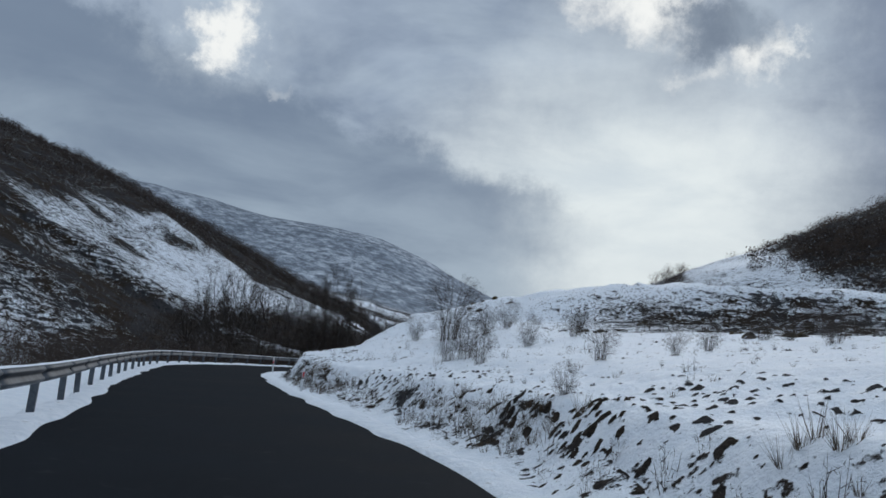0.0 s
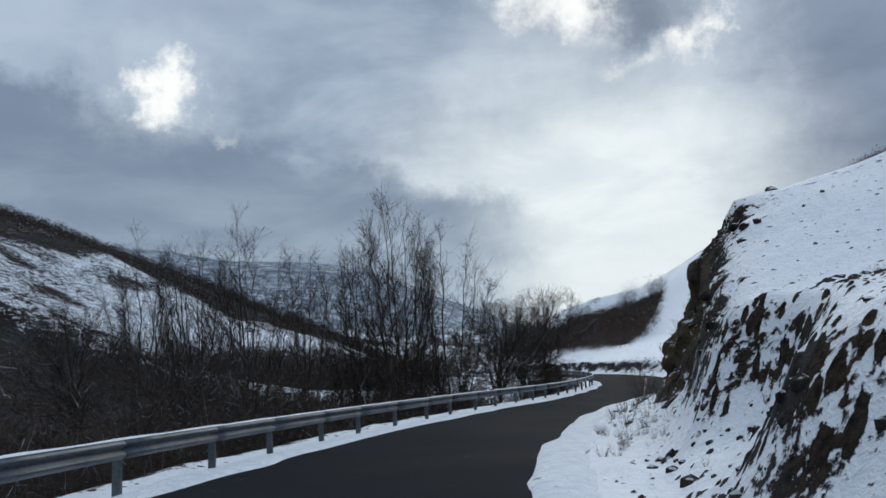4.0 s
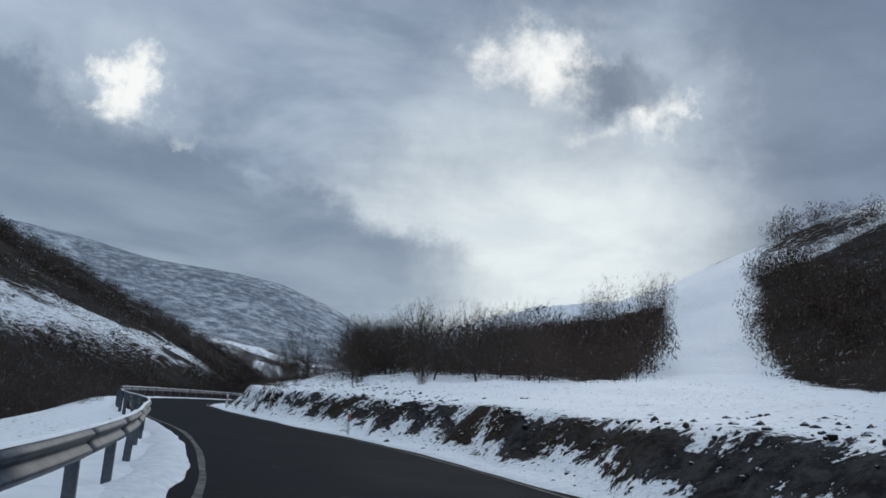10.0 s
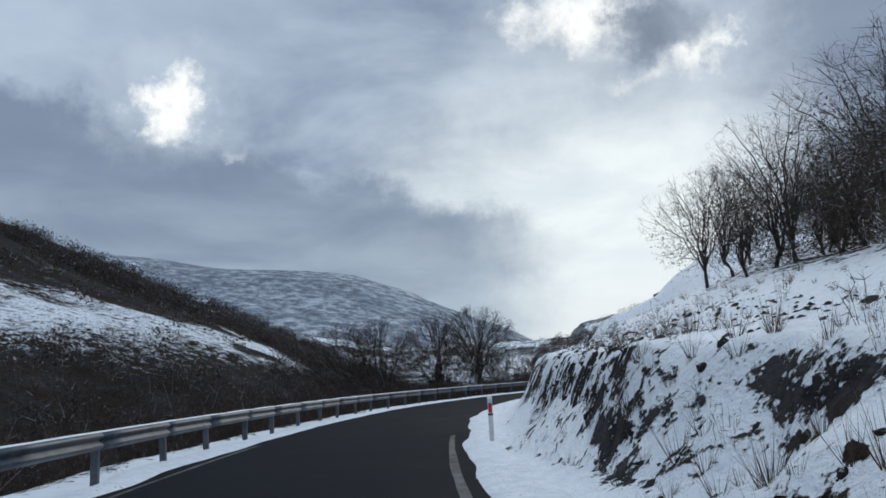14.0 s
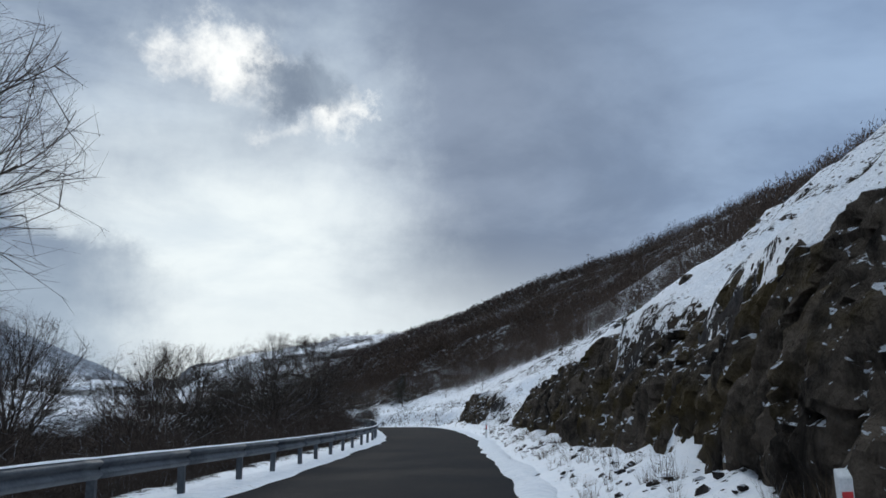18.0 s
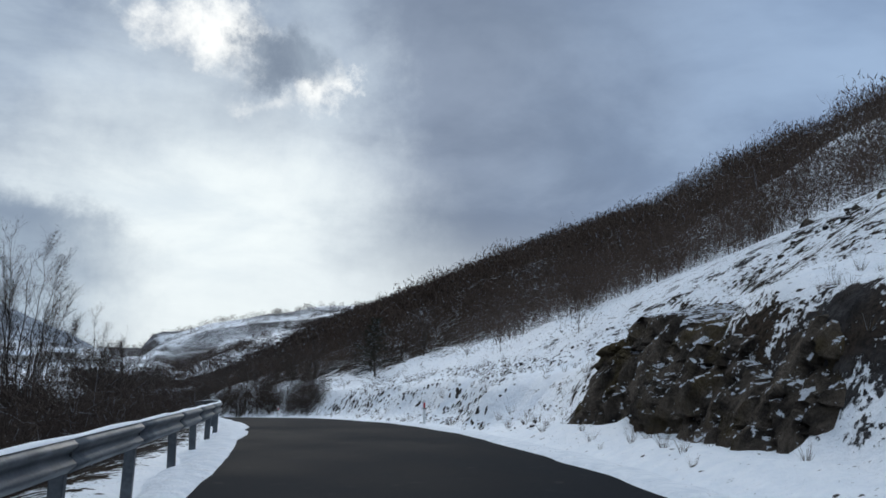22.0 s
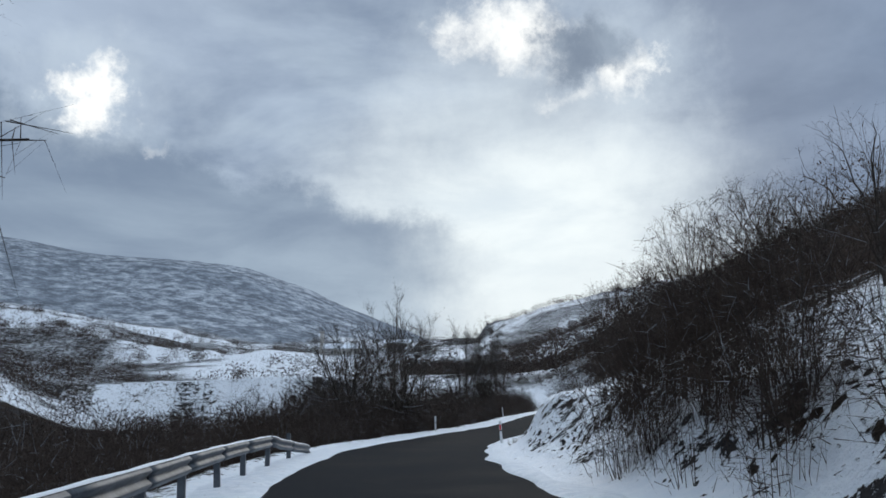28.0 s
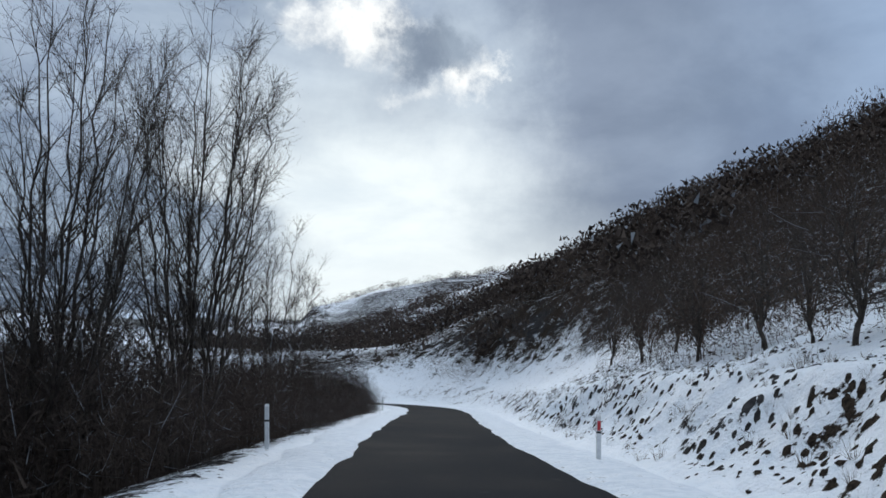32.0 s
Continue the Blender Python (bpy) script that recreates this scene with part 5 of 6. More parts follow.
LABELS = {
    "poplar": ("tall bare poplar with many upright stems", "tree"),
    "round": ("bare round-crowned tree beyond the guard rail", "tree"),
    "gnarled": ("old leafless fruit tree with crooked branches", "tree"),
    "shrub": ("bare twiggy shrub standing in thin snow", "shrub"),
    "sapling": ("thin leafless sapling on the snowy bank", "sapling"),
    "oak": ("scrub oak holding withered brown leaves on a snowy slope", "tree"),
    "pine": ("young dark green pine dusted with snow", "pine"),
}


def plant(kind, x, y, tall, seed, turn=0.0, sink=0.1):
    x, y = (float(v) for v in bent(x, y))
    key = (kind, seed)
    base = {"poplar": 15.0, "round": 10.0, "gnarled": 8.0, "shrub": 2.0, "sapling": 3.0, "oak": 4.6, "pine": 5.0}[kind]
    k = tall / base
    m = Matrix.Translation((x, y, height(x, y) - sink)) @ Matrix.Rotation(turn, 4, "Z")
    if key not in MADE:
        MADE[key] = tree(kind, seed, base, *LABELS[kind])
        MADE[key].scale = (1, 1, 1)
        ob = MADE[key]
        ob.matrix_basis = m @ Matrix.Diagonal((k, k, k, 1))
    else:
        src = MADE[key]
        old = tuple(src.scale)
        ob = copy_thing(src, m)
        ob.scale = (k, k, k)
    return ob


for i, (x, y, t) in enumerate(((-13.2, 116.6, 15.0), (-23.5, 117.0, 14.0), (-9.8, 117.5, 15.5), (-7.0, 115.2, 17.0), (-4.2, 116.0, 16.0), (-16.7, 117.2, 16.0), (-20.5, 120.0, 15.0), (36.5, 386.0, 13.0), (33.0, 389.0, 12.0), (40.5, 393.0, 9.5),
                               (58.7, 517.4, 11.8), (61.2, 519.4, 10.8), (64.6, 541.0, 12.0), (67.5, 556.0, 11.0))):
    plant("poplar", x, y, t, i % 4, i * 1.9, 0.2)
for i, (x, y, t) in enumerate(((50.9, 498.8, 15.0), (52.6, 501.8, 14.0))):
    plant("poplar", x, y, t, 5, 1.0 + i * 2.6, 0.2)
for i, (x, y, t) in enumerate(((5.6, 131.0, 9.9), (0.4, 122.0, 9.2), (2.6, 127.6, 10.0), (6.4, 295.0, 11.0), (10.0, 292.0, 8.6), (1.8, 287.5, 10.0), (-2.0, 296.0, 10.5), (31.6, 342.8, 9.2), (27.2, 337.6, 10.0), (22.6, 340.0, 9.5),
                               (12.0, 312.0, 8.5), (17.5, 318.0, 8.0), (-19.0, 104.0, 8.5), (-24.5, 107.0, 9.5), (-15.5, 108.0, 7.5))):
    plant("round", x, y, t, 10 + i % 3, i * 2.3)
for i, (x, y, t) in enumerate(((44.4, 433.0, 8.4), (45.0, 415.2, 9.4), (48.0, 480.3, 9.8), (50.9, 484.4, 9.2), (44.5, 420.0, 7.5), (46.2, 486.0, 8.0))):
    plant("gnarled", x, y, t * 0.85, 20 + i % 2, i * 2.0)
for i, (x, y, t) in enumerate(((-0.4, 88.2, 1.6), (5.6, 101.5, 1.2), (3.2, 33.6, 2.6), (3.3, 29.5, 1.6), (7.3, 43.8, 2.2), (10.2, 46.8, 1.9), (6.2, 24.5, 1.5), (17.8, 57.8, 2.6), (8.8, 25.7, 1.1), (10.1, 26.4, 1.3), (14.6, 32.6, 1.9), (13.9, 28.9, 1.3),
                               (13.4, 24.9, 1.7), (24.0, 47.0, 3.4), (3.2, 15.0, 0.8), (2.4, 33.4, 1.7), (20.7, 36.6, 1.9), (3.8, 50.4, 5.0), (6.0, 52.0, 2.4), (8.0, 57.2, 2.5), (1.8, 54.0, 2.0), (11.5, 51.0, 2.0),
                               (-40.0, 85.0, 4.5), (-36.0, 96.0, 4.5), (-34.0, 107.0, 4.5), (-30.0, 100.0, 4.0), (-33.0, 76.0, 4.0), (-27.0, 60.0, 3.4), (-19.0, 45.5, 4.6), (-19.0, 53.4, 4.4), (-18.5, 60.0, 4.2), (-22.5, 49.5, 3.4), (-17.6, 40.0, 3.2), (-25.0, 68.0, 4.2), (19.0, 213.0, 2.6), (21.0, 195.5, 1.8), (33.3, 178.0, 1.8),
                               (56.7, 401.6, 3.6), (58.4, 419.6, 4.0), (57.4, 423.2, 4.0), (57.0, 405.6, 3.0), (56.9, 411.6, 4.2), (57.6, 413.4, 4.4), (56.6, 415.2, 4.2), (57.4, 417.5, 4.0), (56.2, 420.6, 3.6), (56.4, 426.0, 3.8), (55.6, 429.0, 3.8), (55.9, 436.0, 3.6), (55.2, 441.0, 4.4), (55.4, 443.0, 4.4), (55.6, 448.9, 4.2), (55.9, 446.4, 3.6), (56.6, 451.5, 2.6),
                               (60.9, 479.3, 3.0), (65.6, 493.6, 3.8), (62.4, 487.0, 4.6), (63.4, 490.5, 5.4), (66.5, 495.5, 2.6), (14.6, 222.5, 5.6), (13.6, 224.8, 4.2), (23.0, 146.5, 3.4))):
    plant("shrub", x, y, t * (0.82 if y < 300 else (0.78 if y < 455 else 0.7)), 30 + i % 5, i * 1.3, 0.03)
for i, (x, y, t) in enumerate(((21.4, 139.2, 3.4), (20.0, 134.6, 3.2), (19.4, 131.6, 3.8), (22.6, 141.5, 2.8), (17.7, 197.8, 1.4), (12.8, 210.3, 0.9), (22.2, 145.2, 4.6), (28.0, 168.0, 1.4), (64.0, 405.5, 3.0))):
    plant("sapling", x, y, t, 40 + i % 3, i * 1.7, 0.03)
ro = np.random.default_rng(41)
EDGE_S, EDGE_D = (206, 215, 228, 262, 268), (16.5, 16.5, 13.5, 13.5, 16)
row = [(a, np.interp(a, EDGE_S, EDGE_D) + b) for b in (0.0, 3.2) for a in np.arange(208, 268, 2.9)]
row += [(a, np.interp(a, (392, 408, 422, 434, 500, 560), (15.5, 14, 13, 12, 9.0, 9.0))) for a in np.arange(414, 560, 3.3)]
for i, (a, b) in enumerate(row):
    x, y = place(a + ro.normal() * 0.8, b + ro.normal() * 0.7)
    x, y = (float(v[0]) for v in straight(x, y))
    plant("oak", x, y, (3.4 + 1.9 * ro.random()) * (1.1 if a < 300 else 0.92), 60 + i % 4, i * 2.1)
plant("pine", 61.3, 398.4, 4.7, 50)

# ---- brush, woods and stones, in masses ----
rs = np.random.default_rng(77)
BUSH = [both(brush_template(100 + i, 14, 7, 3, 3.4, 4.0, 0.013), fuzz_template(100 + i, 170, 3.1, 3.7, 0.016, 0.12)) for i in range(5)]
BUSH_MID = [both(brush_template(110 + i, 8, 5, 1, 3.8, 4.2, 0.030), fuzz_template(110 + i, 110, 3.6, 3.8, 0.045, 0.12)) for i in range(4)]
OAK = [both(brush_template(120 + i, 10, 8, 2, 4.3, 4.4, 0.014, 0.16, 0.46, 0.13), fuzz_template(120 + i, 400, 3.3, 3.3, 0.046, 0.036)) for i in range(5)]
INNER = [fuzz_template(130 + i, 210, 4.3, 4.2, 0.085, 0.10, 1.6) for i in range(4)]
LOW = [fuzz_template(136 + i, 150, 4.3, 4.2, 0.06, 0.09, 0.8) for i in range(3)]
FAR = [fuzz_template(140 + i, 46, 4.4, 3.2, 0.26, 0.12, 0.8) for i in range(4)]


def sown(n, s0, s1, d0, d1):
    s, d = s0 + (s1 - s0) * rs.random(n), d0 + (d1 - d0) * rs.random(n)
    i = np.clip(((s + 28) * 2).astype(int), 0, len(AXIS) - 1)
    return AXIS[i, 0] + AXIS_N[i, 0] * d, AXIS[i, 1] + AXIS_N[i, 1] * d, s, d


# brushy valley floor to the west: tall near the road, coarser behind
x, y, s, d = sown(2800, 56, 600, -17, -4.2)
q5, q6 = sown(600, 84, 150, -19, -5.2), sown(420, 478, 575, -9, -4.0)
x, y, s, d = (np.concatenate(k) for k in zip((x, y, s, d), q5, q6))
keep = fbm(x, y, 16.0, 71) > np.interp(s, (56, 80, 150, 165, 200, 214, 230), (0.2, -0.12, -0.25, 0.1, 0.1, -0.1, -0.4))
keep &= ~((s > 154) & (s < 208) & (d > -13 + 2 * fbm(x, y, 6.0, 72)))
keep &= np.abs(on_road(x, y)[1]) > np.where(s > 478, 3.95, 4.15)
x, y, s, d = x[keep], y[keep], s[keep], d[keep]
size = (0.75 + 0.5 * rs.random(len(x))) * np.interp(d, (-12, -6.5, -5, -4), (1.2, 0.8, 0.40, 0.2)) * np.interp(s, (484, 505), (1.0, 1.25))
edge_row = d > -9.5
scatter("brush", BUSH, x[edge_row], y[edge_row], size[edge_row], TWIGS, 1, "dense dark leafless brush beyond the guard rail", "brush", 0.1)
scatter("undergrowth", BUSH_MID, x[~edge_row], y[~edge_row], size[~edge_row] * 0.95, TWIGS, 12, "dark leafless bushes on the valley floor", "brush", 0.1)
x, y, s, d = sown(2500, 56, 612, -64, -15)
q7 = sown(700, 400, 612, -150, -60)
x, y, s, d = (np.concatenate(k) for k in zip((x, y, s, d), q7))
keep = fbm(x, y, 20.0, 73) > np.interp(s, (56, 90, 135, 150, 165, 200, 214, 240), (0.30, 0.12, -0.05, 0.10, 0.12, 0.12, 0.05, -0.4)) + 0.25 * smooth(-d, 45, 64) * (1 - smooth(s, 380, 420))
keep &= np.abs(on_road(x, y)[1]) > 12
x, y, s, d = x[keep], y[keep], s[keep], d[keep]
scatter("thicket", BUSH_MID, x, y, 0.8 + 0.6 * rs.random(len(x)), TWIGS, 7, "bare grey-brown thicket across the valley floor", "thicket", 0.1)
x, y, s, d = sown(170, 412, 462, 4.3, 6.0)
keep = fbm(x, y, 7.0, 74) > -0.12
scatter("roadside_brush", BUSH, x[keep], y[keep], 0.5 + 0.34 * rs.random(keep.sum()), TWIGS, 10, "low dark bushes at the foot of the bank", "brush", 0.1)
# woods up the eastern hill
x, y, s, d = sown(5200, 128, 612, 7.5, 62)
q4 = sown(3000, 128, 612, 58, 150)
x, y, s, d = (np.concatenate(k) for k in zip((x, y, s, d), q4))
first_d = np.interp(s, (128, 150, 178, 200, 215, 228, 262, 280, 345, 360, 370, 380, 395, 408, 422, 434, 470, 500, 540, 612), (60, 42, 24, 16, 16, 13, 13, 62, 62, 40, 28, 21, 15, 13.5, 12.5, 11.5, 9.5, 8.6, 8.4, 8.6))
vx, vy = straight(x, y)
gap = np.interp(vy, (120, 300, 330), (1, 1, 0))
side = np.abs(vx - np.interp(vy, ROAD_Y, ROAD_X))
keep = (d > first_d + fbm(x, y, 12.0, 81) * 6) & ~((gap > 0.5) & (side > 78) & (side < 104) & (fbm(x, y, 25.0, 83) < 0.12))
along = (vx - 45) * 0.374 + (vy - 215) * 0.927
keep &= ~((np.abs((vx - 45) * 0.927 - (vy - 215) * 0.374) < 4.5 + 2 * fbm(x, y, 9, 3)) & (along > -42) & (along < 72))
keep &= rs.random(len(x)) < np.where(d < 60, 1.0, 0.62)
keep &= np.abs(on_road(x, y)[1]) > np.minimum(first_d * 0.8, 14)
x, y, s, d = x[keep], y[keep], s[keep], d[keep]
near = d < 62
front = near & (d < np.interp(s, (128, 150, 178, 200, 215, 228, 262, 280, 345, 360, 370, 380, 395, 408, 422, 434, 470, 500, 540, 612), (60, 42, 24, 16, 16, 13, 13, 62, 62, 40, 28, 21, 15, 13.5, 12.5, 11.5, 9.5, 8.6, 8.4, 8.6)) + 17)
back = near & ~front
scatter("inner_wood", INNER, x[back], y[back], (0.62 + 0.5 * rs.random(back.sum())) * (1 + 0.75 * fbm(x[back], y[back], 14.0, 86)), WOOD_TWIGS, 9, "leafless oak scrub deeper in the wood", "woodland", 0.1)
scatter("oak_wood", OAK, x[front], y[front], np.interp(s[front], (200, 270, 280, 415, 435), (0.95, 0.95, 0.95, 0.95, 0.82)) * (0.5 + 0.72 * rs.random(front.sum())) * (1 + 0.75 * fbm(x[front], y[front], 11.0, 86)), WOOD_TWIGS, 2, "dense leafless oak scrub on the snowy hillside", "woodland", 0.1)
ux, uy, us, ud = sown(2600, 190, 610, 7.0, 30)
uf = np.interp(us, (190, 200, 215, 228, 262, 270, 355, 370, 380, 395, 408, 470, 612), (18, 16, 16, 13, 13, 62, 62, 28, 21, 15.5, 13, 9.2, 7.5))
urx, ury = straight(ux, uy)
uk = (np.abs((urx - 45) * 0.927 - (ury - 215) * 0.374) > 5.5) & (ud > uf + fbm(ux, uy, 12.0, 81) * 5) & (np.abs(on_road(ux, uy)[1]) > uf * 0.8)
scatter("underwood", LOW, ux[uk], uy[uk], 0.32 + 0.22 * rs.random(uk.sum()), WOOD_TWIGS, 11, "low dark undergrowth beneath the scrub oaks", "undergrowth", 0.1)
vx, vy = bent(62 + 190 * rs.random(3800), 555 + 290 * rs.random(3800))
vk = (np.abs(on_road(vx, vy)[1]) > 11) & (fbm(vx, vy, 34.0, 84) > -0.22)
scatter("upper_wood", INNER, x[~near], y[~near], (0.6 + 0.5 * rs.random((~near).sum())) * (1 + 0.6 * fbm(x[~near], y[~near], 14.0, 86)), WOOD_TWIGS, 16, "bare scrub woods high on the hillside", "woodland", 0.1)
fx, fy = vx[vk], vy[vk]
# the clump above the second rock wall
a, b = bent(70 + rs.normal(size=46) * 5.5, 377 + rs.normal(size=46) * 6.5)
scatter("oak_clump", OAK, a, b, 0.55 + 0.35 * rs.random(46), WOOD_TWIGS, 3, "brown clump of scrub oaks on the snowy slope", "woodland", 0.1)
# far scrub: crests, the western hill and the valley's head
wx, wy = bent(-400 * rs.random(13000) - 20, 20 + 940 * rs.random(13000))
wd = np.abs(on_road(wx, wy)[1])
keep = (wd > 34) & (rs.random(len(wx)) < 0.06 + west_cover(wx, wy)) & (rs.random(len(wx)) < np.interp(wy, (20, 300, 600, 960), (1, 0.9, 0.6, 0.4)))
hx, hy = bent(-260 + 620 * rs.random(3000), 600 + 620 * rs.random(3000))
hk = fbm(hx, hy, 38.0, 95) > -0.02
ex, ey = bent(60 + 200 * rs.random(3400), 20 + 320 * rs.random(3400))
ed = on_road(ex, ey)[1]
ek = (ed > 92) & (fbm(ex, ey, 30.0, 97) > -0.12)
close = (wy < 300) & (wx > -150) & keep
scatter("hill_scrub", LOW, wx[close], wy[close], 0.55 + 0.65 * rs.random(close.sum()), TWIGS, 15, "rounded leafless bushes on the western hillside", "scrub", 0.1)
keep &= ~close
ax, ay = np.concatenate([fx, wx[keep], hx[hk], ex[ek]]), np.concatenate([fy, wy[keep], hy[hk], ey[ek]])
scatter("far_scrub", FAR, ax, ay, (0.7 + 0.6 * rs.random(len(ax))) * np.interp(np.hypot(ax, ay), (0, 500, 1200, 3000), (0.85, 1.2, 1.6, 3.0)), TWIGS, 4, "dark leafless scrub on the far slopes", "scrub", 0.1)

# dry grass and low weeds in the ditch and on the banks
GRASS = []
for i in range(4):
    g = np.random.default_rng(160 + i)
    a = g.random(30) * 6.28
    root = np.stack([np.cos(a) * 0.06, np.sin(a) * 0.06, np.full(30, -0.03)], 1)
    tip = root + np.stack([np.cos(a) * 0.30 * g.random(30), np.sin(a) * 0.30 * g.random(30), 0.18 + 0.35 * g.random(30)], 1)
    GRASS.append(tri_blades(root, tip, np.full(30, 0.008), g))
px, py, ps = [], [], []
for n, s0, s1, d0, d1, k in ((520, 0, 50, 3.9, 5.2, 0.75), (260, 206, 240, 3.8, 6.5, 0.8), (160, 120, 150, 4.5, 9.0, 0.7), (420, 352, 432, 4.2, 9.0, 0.7), (420, 476, 560, 3.9, 8.0, 0.7), (500, 2, 76, 5.0, 26.0, 0.4), (420, 78, 140, 3.9, 6.4, 0.6), (300, 276, 350, 3.9, 5.6, 0.6), (300, 206, 276, 5, 12, 0.6)):
    a, b, _, _ = sown(n, s0, s1, d0, d1)
    k2 = fbm(a, b, 5.0, 98) > -0.1
    px.append(a[k2])
    py.append(b[k2])
    ps.append(k * (0.5 + 0.8 * rs.random(k2.sum())))
px, py, ps = np.concatenate(px), np.concatenate(py), np.concatenate(ps)
scatter("dry_grass", GRASS, px, py, ps, STRAW, 5, "tufts of dry brown grass in the snow", "grass", 0.0)
WEEDS = [brush_template(170 + i, 9, 4, 1, 0.9, 0.8, 0.009) for i in range(4)]
px, py = [], []
for n, s0, s1, d0, d1 in ((110, 2, 50, 3.9, 5.0), (40, 10, 76, 5.5, 24.0), (60, 206, 276, 4.5, 9), (60, 120, 150, 5, 12), (90, 80, 136, 4.0, 6.4), (50, 278, 350, 3.9, 5.6), (90, 352, 432, 4.5, 10), (90, 476, 560, 4.2, 8), (120, 20, 150, -6.2, -4.6), (160, 206, 500, -5.6, -4.4)):
    a, b, _, _ = sown(n, s0, s1, d0, d1)
    px.append(a)
    py.append(b)
px, py = np.concatenate(px), np.concatenate(py)
scatter("weeds", WEEDS, px, py, 0.35 + 0.6 * rs.random(len(px)), CROWN, 8, "small dead weeds sticking out of the snow", "weeds", 0.0)

# stones and clods poking through the snow
STONES = [stone_template(180 + i) for i in range(6)]
px, py, ps = [], [], []
for n, s0, s1, d0, d1, k in ((1400, 0, 76, 3.9, 7.6, 0.16), (1500, 5, 76, 6.5, 30, 0.16), (2600, 128, 206, 4.2, 9.0, 0.22), (2200, 206, 278, 4.0, 9.0, 0.19), (700, 278, 352, 3.9, 5.6, 0.26), (3600, 286, 376, 7.5, 34, 0.42),
                             (2400, 372, 436, 4.3, 13.0, 0.18), (2200, 436, 560, 4.0, 9.5, 0.18), (600, 60, 86, 4.5, 13, 0.3), (600, 84, 134, 4.1, 6.6, 0.22), (700, 90, 140, 9, 22, 0.5)):
    a, b, s, d = sown(n, s0, s1, d0, d1)
    rows = fbm(s * 0.35, d * 2.2, 2.6, 99, 3) if k < 0.4 else fbm(a, b, 7.0, 99)
    k2 = rows > (0.02 if k < 0.4 else 0.08)
    px.append(a[k2])
    py.append(b[k2])
    ps.append(k * (0.3 + 0.75 * rs.random(k2.sum()) ** 2.5))
px, py, ps = np.concatenate(px), np.concatenate(py), np.concatenate(ps)
scatter("stones", STONES, px, py, ps, CLOD, 6, "dark stones and clods poking out of the snow", "stones", 0.03)
BOULDERS = [stone_template(190 + i, 2) for i in range(5)]
px, py, ps = [], [], []
for n, s0, s1, d0, d1, k in ((520, 284, 332, 8.5, 26, 0.62), (220, 30, 80, 20, 44, 0.6), (160, 86, 136, 8.5, 20, 0.6), (300, 330, 380, 16, 42, 0.5)):
    a, b, s, d = sown(n, s0, s1, d0, d1)
    k2 = fbm(a, b, 9.0, 101) > 0.06
    px.append(a[k2])
    py.append(b[k2])
    ps.append(k * (0.45 + 1.1 * rs.random(k2.sum()) ** 2))
px, py, ps = np.concatenate(px), np.concatenate(py), np.concatenate(ps)
scatter("boulders", BOULDERS, px, py, ps, CLIFF, 13, "dark boulders and ledges jutting from the snowy slope", "boulders", 0.12)
# ---- the valley's head: a farm, and the power line on the hill ----


def pole(x, y, tall):
    base = new("power_pole")
    x, y = (float(v) for v in bent(x, y))
    base.location = (x, y, height(x, y) - 0.3)
    v, f = tube([(0, 0, 0), (0, 0, tall * 0.5), (0, 0, tall)], [0.17, 0.14, 0.11], 8)
    link_mesh("mast", v, f, DARK_WOOD, base, "", True)
    bm = bmesh.new()
    box(bm, -1.1, 1.1, -0.07, 0.07, tall - 0.75, tall - 0.58)
    part("crossarm", bm, DARK_WOOD, base)
    for k in (-0.95, 0.0, 0.95):
        v, f = tube([(k, 0, tall - 0.60), (k, 0, tall - 0.45), (k, 0, tall - 0.32)], [0.05, 0.075, 0.04], 6)
        link_mesh("insulator", v, f, WHITE_PAINT, base, "", True)
    return tagged(base, "wooden power pole with a crossarm on the hillside", "power pole", "power line")


pole(205.0, 360.0, 9.5)
pole(262.0, 640.0, 9.5)


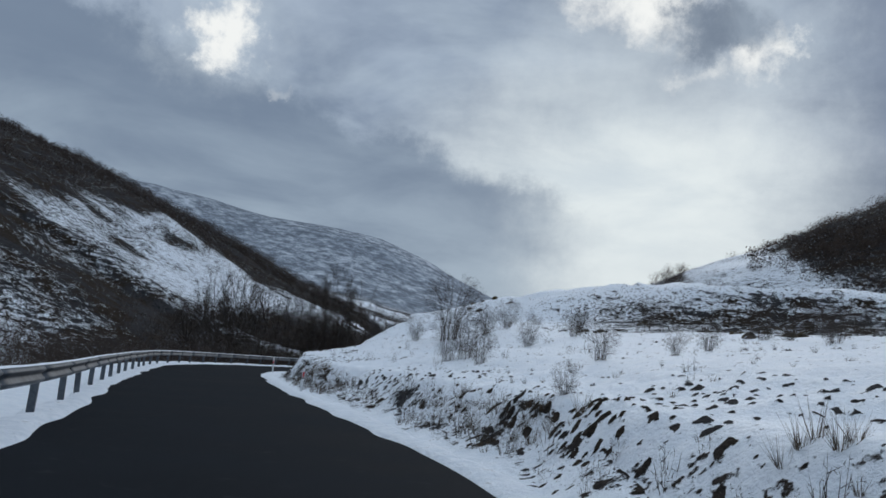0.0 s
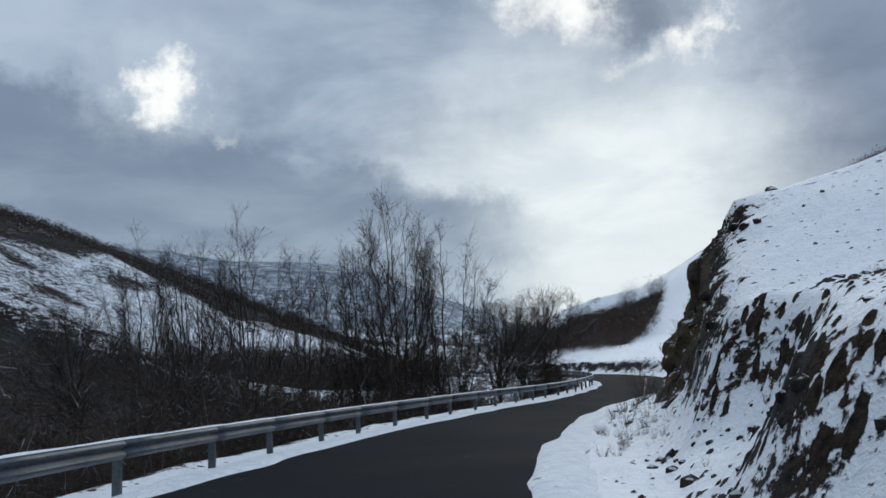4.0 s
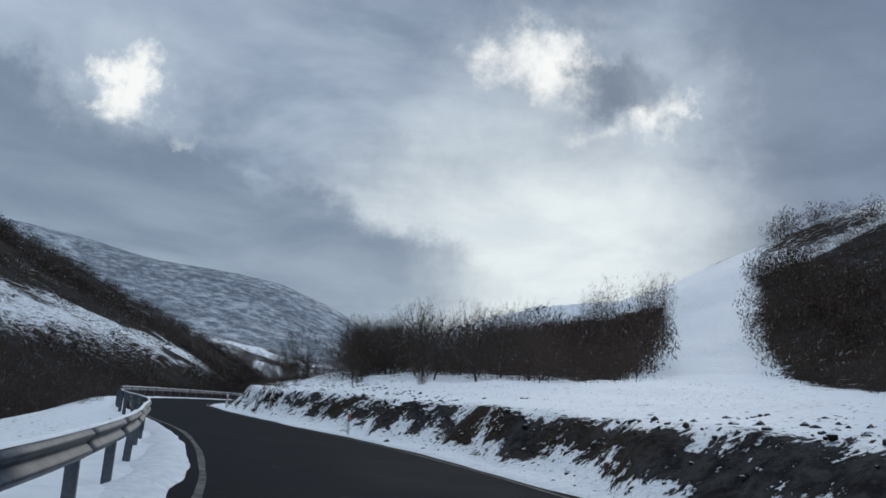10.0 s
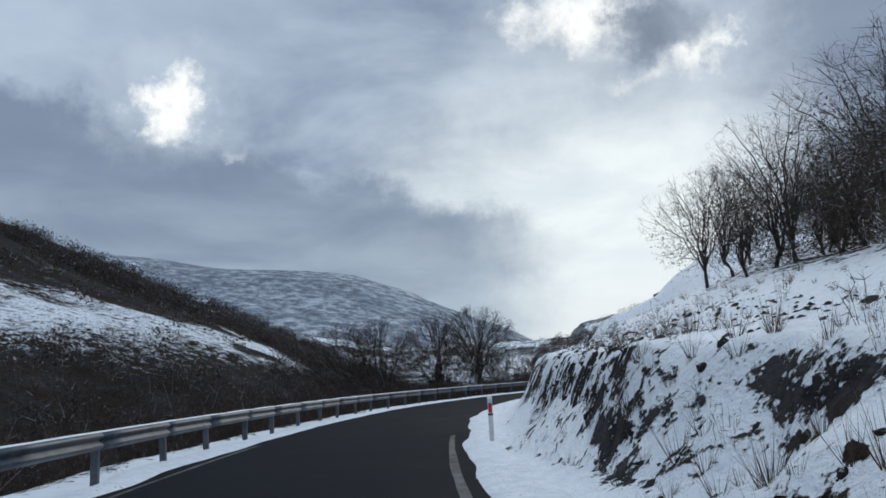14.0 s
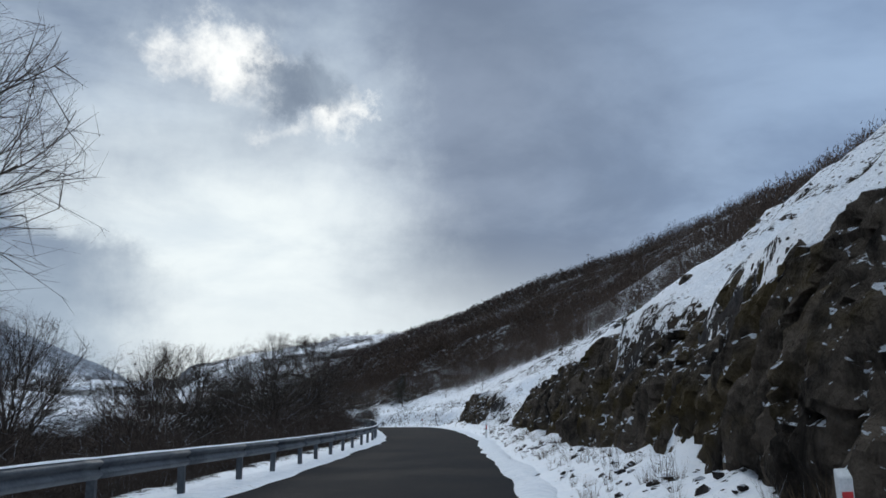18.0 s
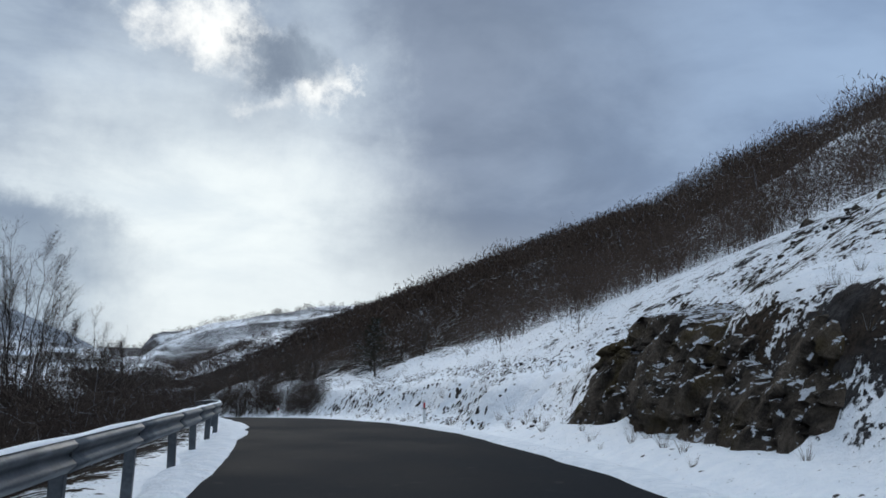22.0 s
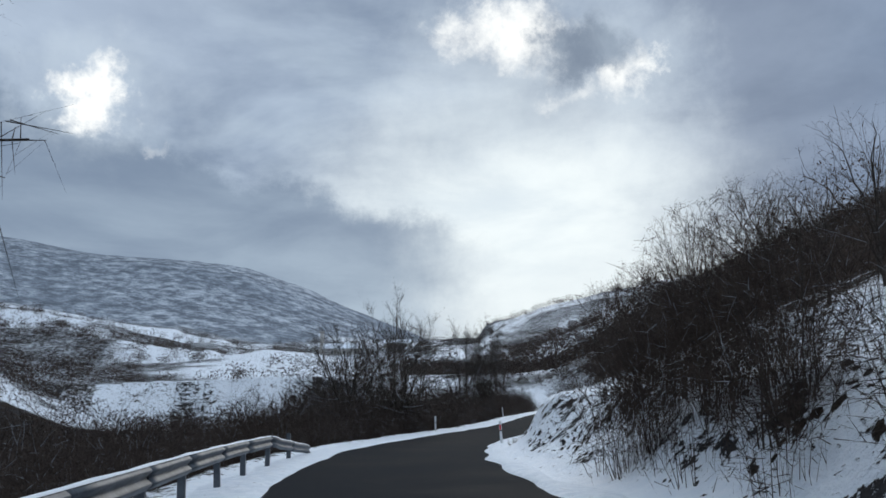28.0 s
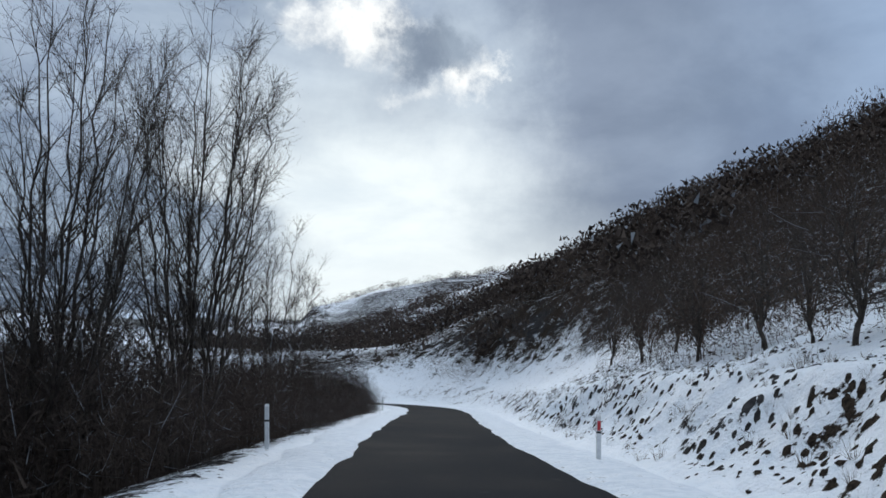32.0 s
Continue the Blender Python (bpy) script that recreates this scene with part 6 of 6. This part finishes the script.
def house(x, y, wide, deep, tall, turn, label):
    h = new("farmhouse")
    x, y = (float(v) for v in bent(x, y))
    z = min(height(x + a, y + b) for a in (-wide / 2, wide / 2) for b in (-deep / 2, deep / 2))
    h.matrix_basis = pose(x, y, z, 0, 0, turn)
    bm = bmesh.new()
    box(bm, -wide / 2, wide / 2, -deep / 2, deep / 2, -1.0, tall)
    part("wall", bm, PLASTER, h)
    bm = bmesh.new()
    for side in (-1, 1):
        a = [bm.verts.new(c) for c in ((-wide / 2 - 0.5, side * (deep / 2 + 0.5), tall - 0.1), (wide / 2 + 0.5, side * (deep / 2 + 0.5), tall - 0.1), (wide / 2 + 0.5, 0, tall + deep * 0.28), (-wide / 2 - 0.5, 0, tall + deep * 0.28))]
        b = [bm.verts.new(v.co + Vector((0, 0, 0.25))) for v in a]
        for q in (a, b[::-1], (a[0], a[1], b[1], b[0]), (a[1], a[2], b[2], b[1]), (a[2], a[3], b[3], b[2]), (a[3], a[0], b[0], b[3])):
            bm.faces.new(q)
    roof = part("roof", bm, SNOW, h, "snow-covered gable roof")
    bm = bmesh.new()
    box(bm, -0.35, 0.35, -0.35, 0.35, tall + deep * 0.1, tall + deep * 0.28 + 1.2)
    part("chimney", bm, PLASTER, roof)
    for k in range(3):
        bm = bmesh.new()
        box(bm, -wide / 2 + wide * (k + 0.5) / 3 - 0.5, -wide / 2 + wide * (k + 0.5) / 3 + 0.5, -deep / 2 - 0.03, -deep / 2 + 0.1, 0.9, 2.2)
        part("window", bm, BLACK, h)
    return tagged(h, label, "house", "farm buildings")


house(33.0, 868.0, 18.0, 9.0, 3.6, 4, "low farmhouse with a snow-covered roof")
house(62.0, 905.0, 14.0, 8.0, 3.2, -12, "small plastered farm building under snow")
tower = new("chimney_stack")
sx, sy = (float(v) for v in bent(22.0, 880.0))
tower.location = (sx, sy, height(sx, sy) - 0.5)
v, f = tube([(0, 0, 0), (0, 0, 7.0), (0, 0, 11.5)], [1.3, 1.1, 1.0], 10)
link_mesh("shaft", v, f, PLASTER, tower, "", True)
v, f = tube([(0, 0, 11.3), (0, 0, 11.6), (0, 0, 12.0)], [1.05, 1.35, 1.25], 10)
link_mesh("rim", v, f, PLASTER, tower, "", True)
tagged(tower, "pale masonry stack standing beside the farm", "stack")
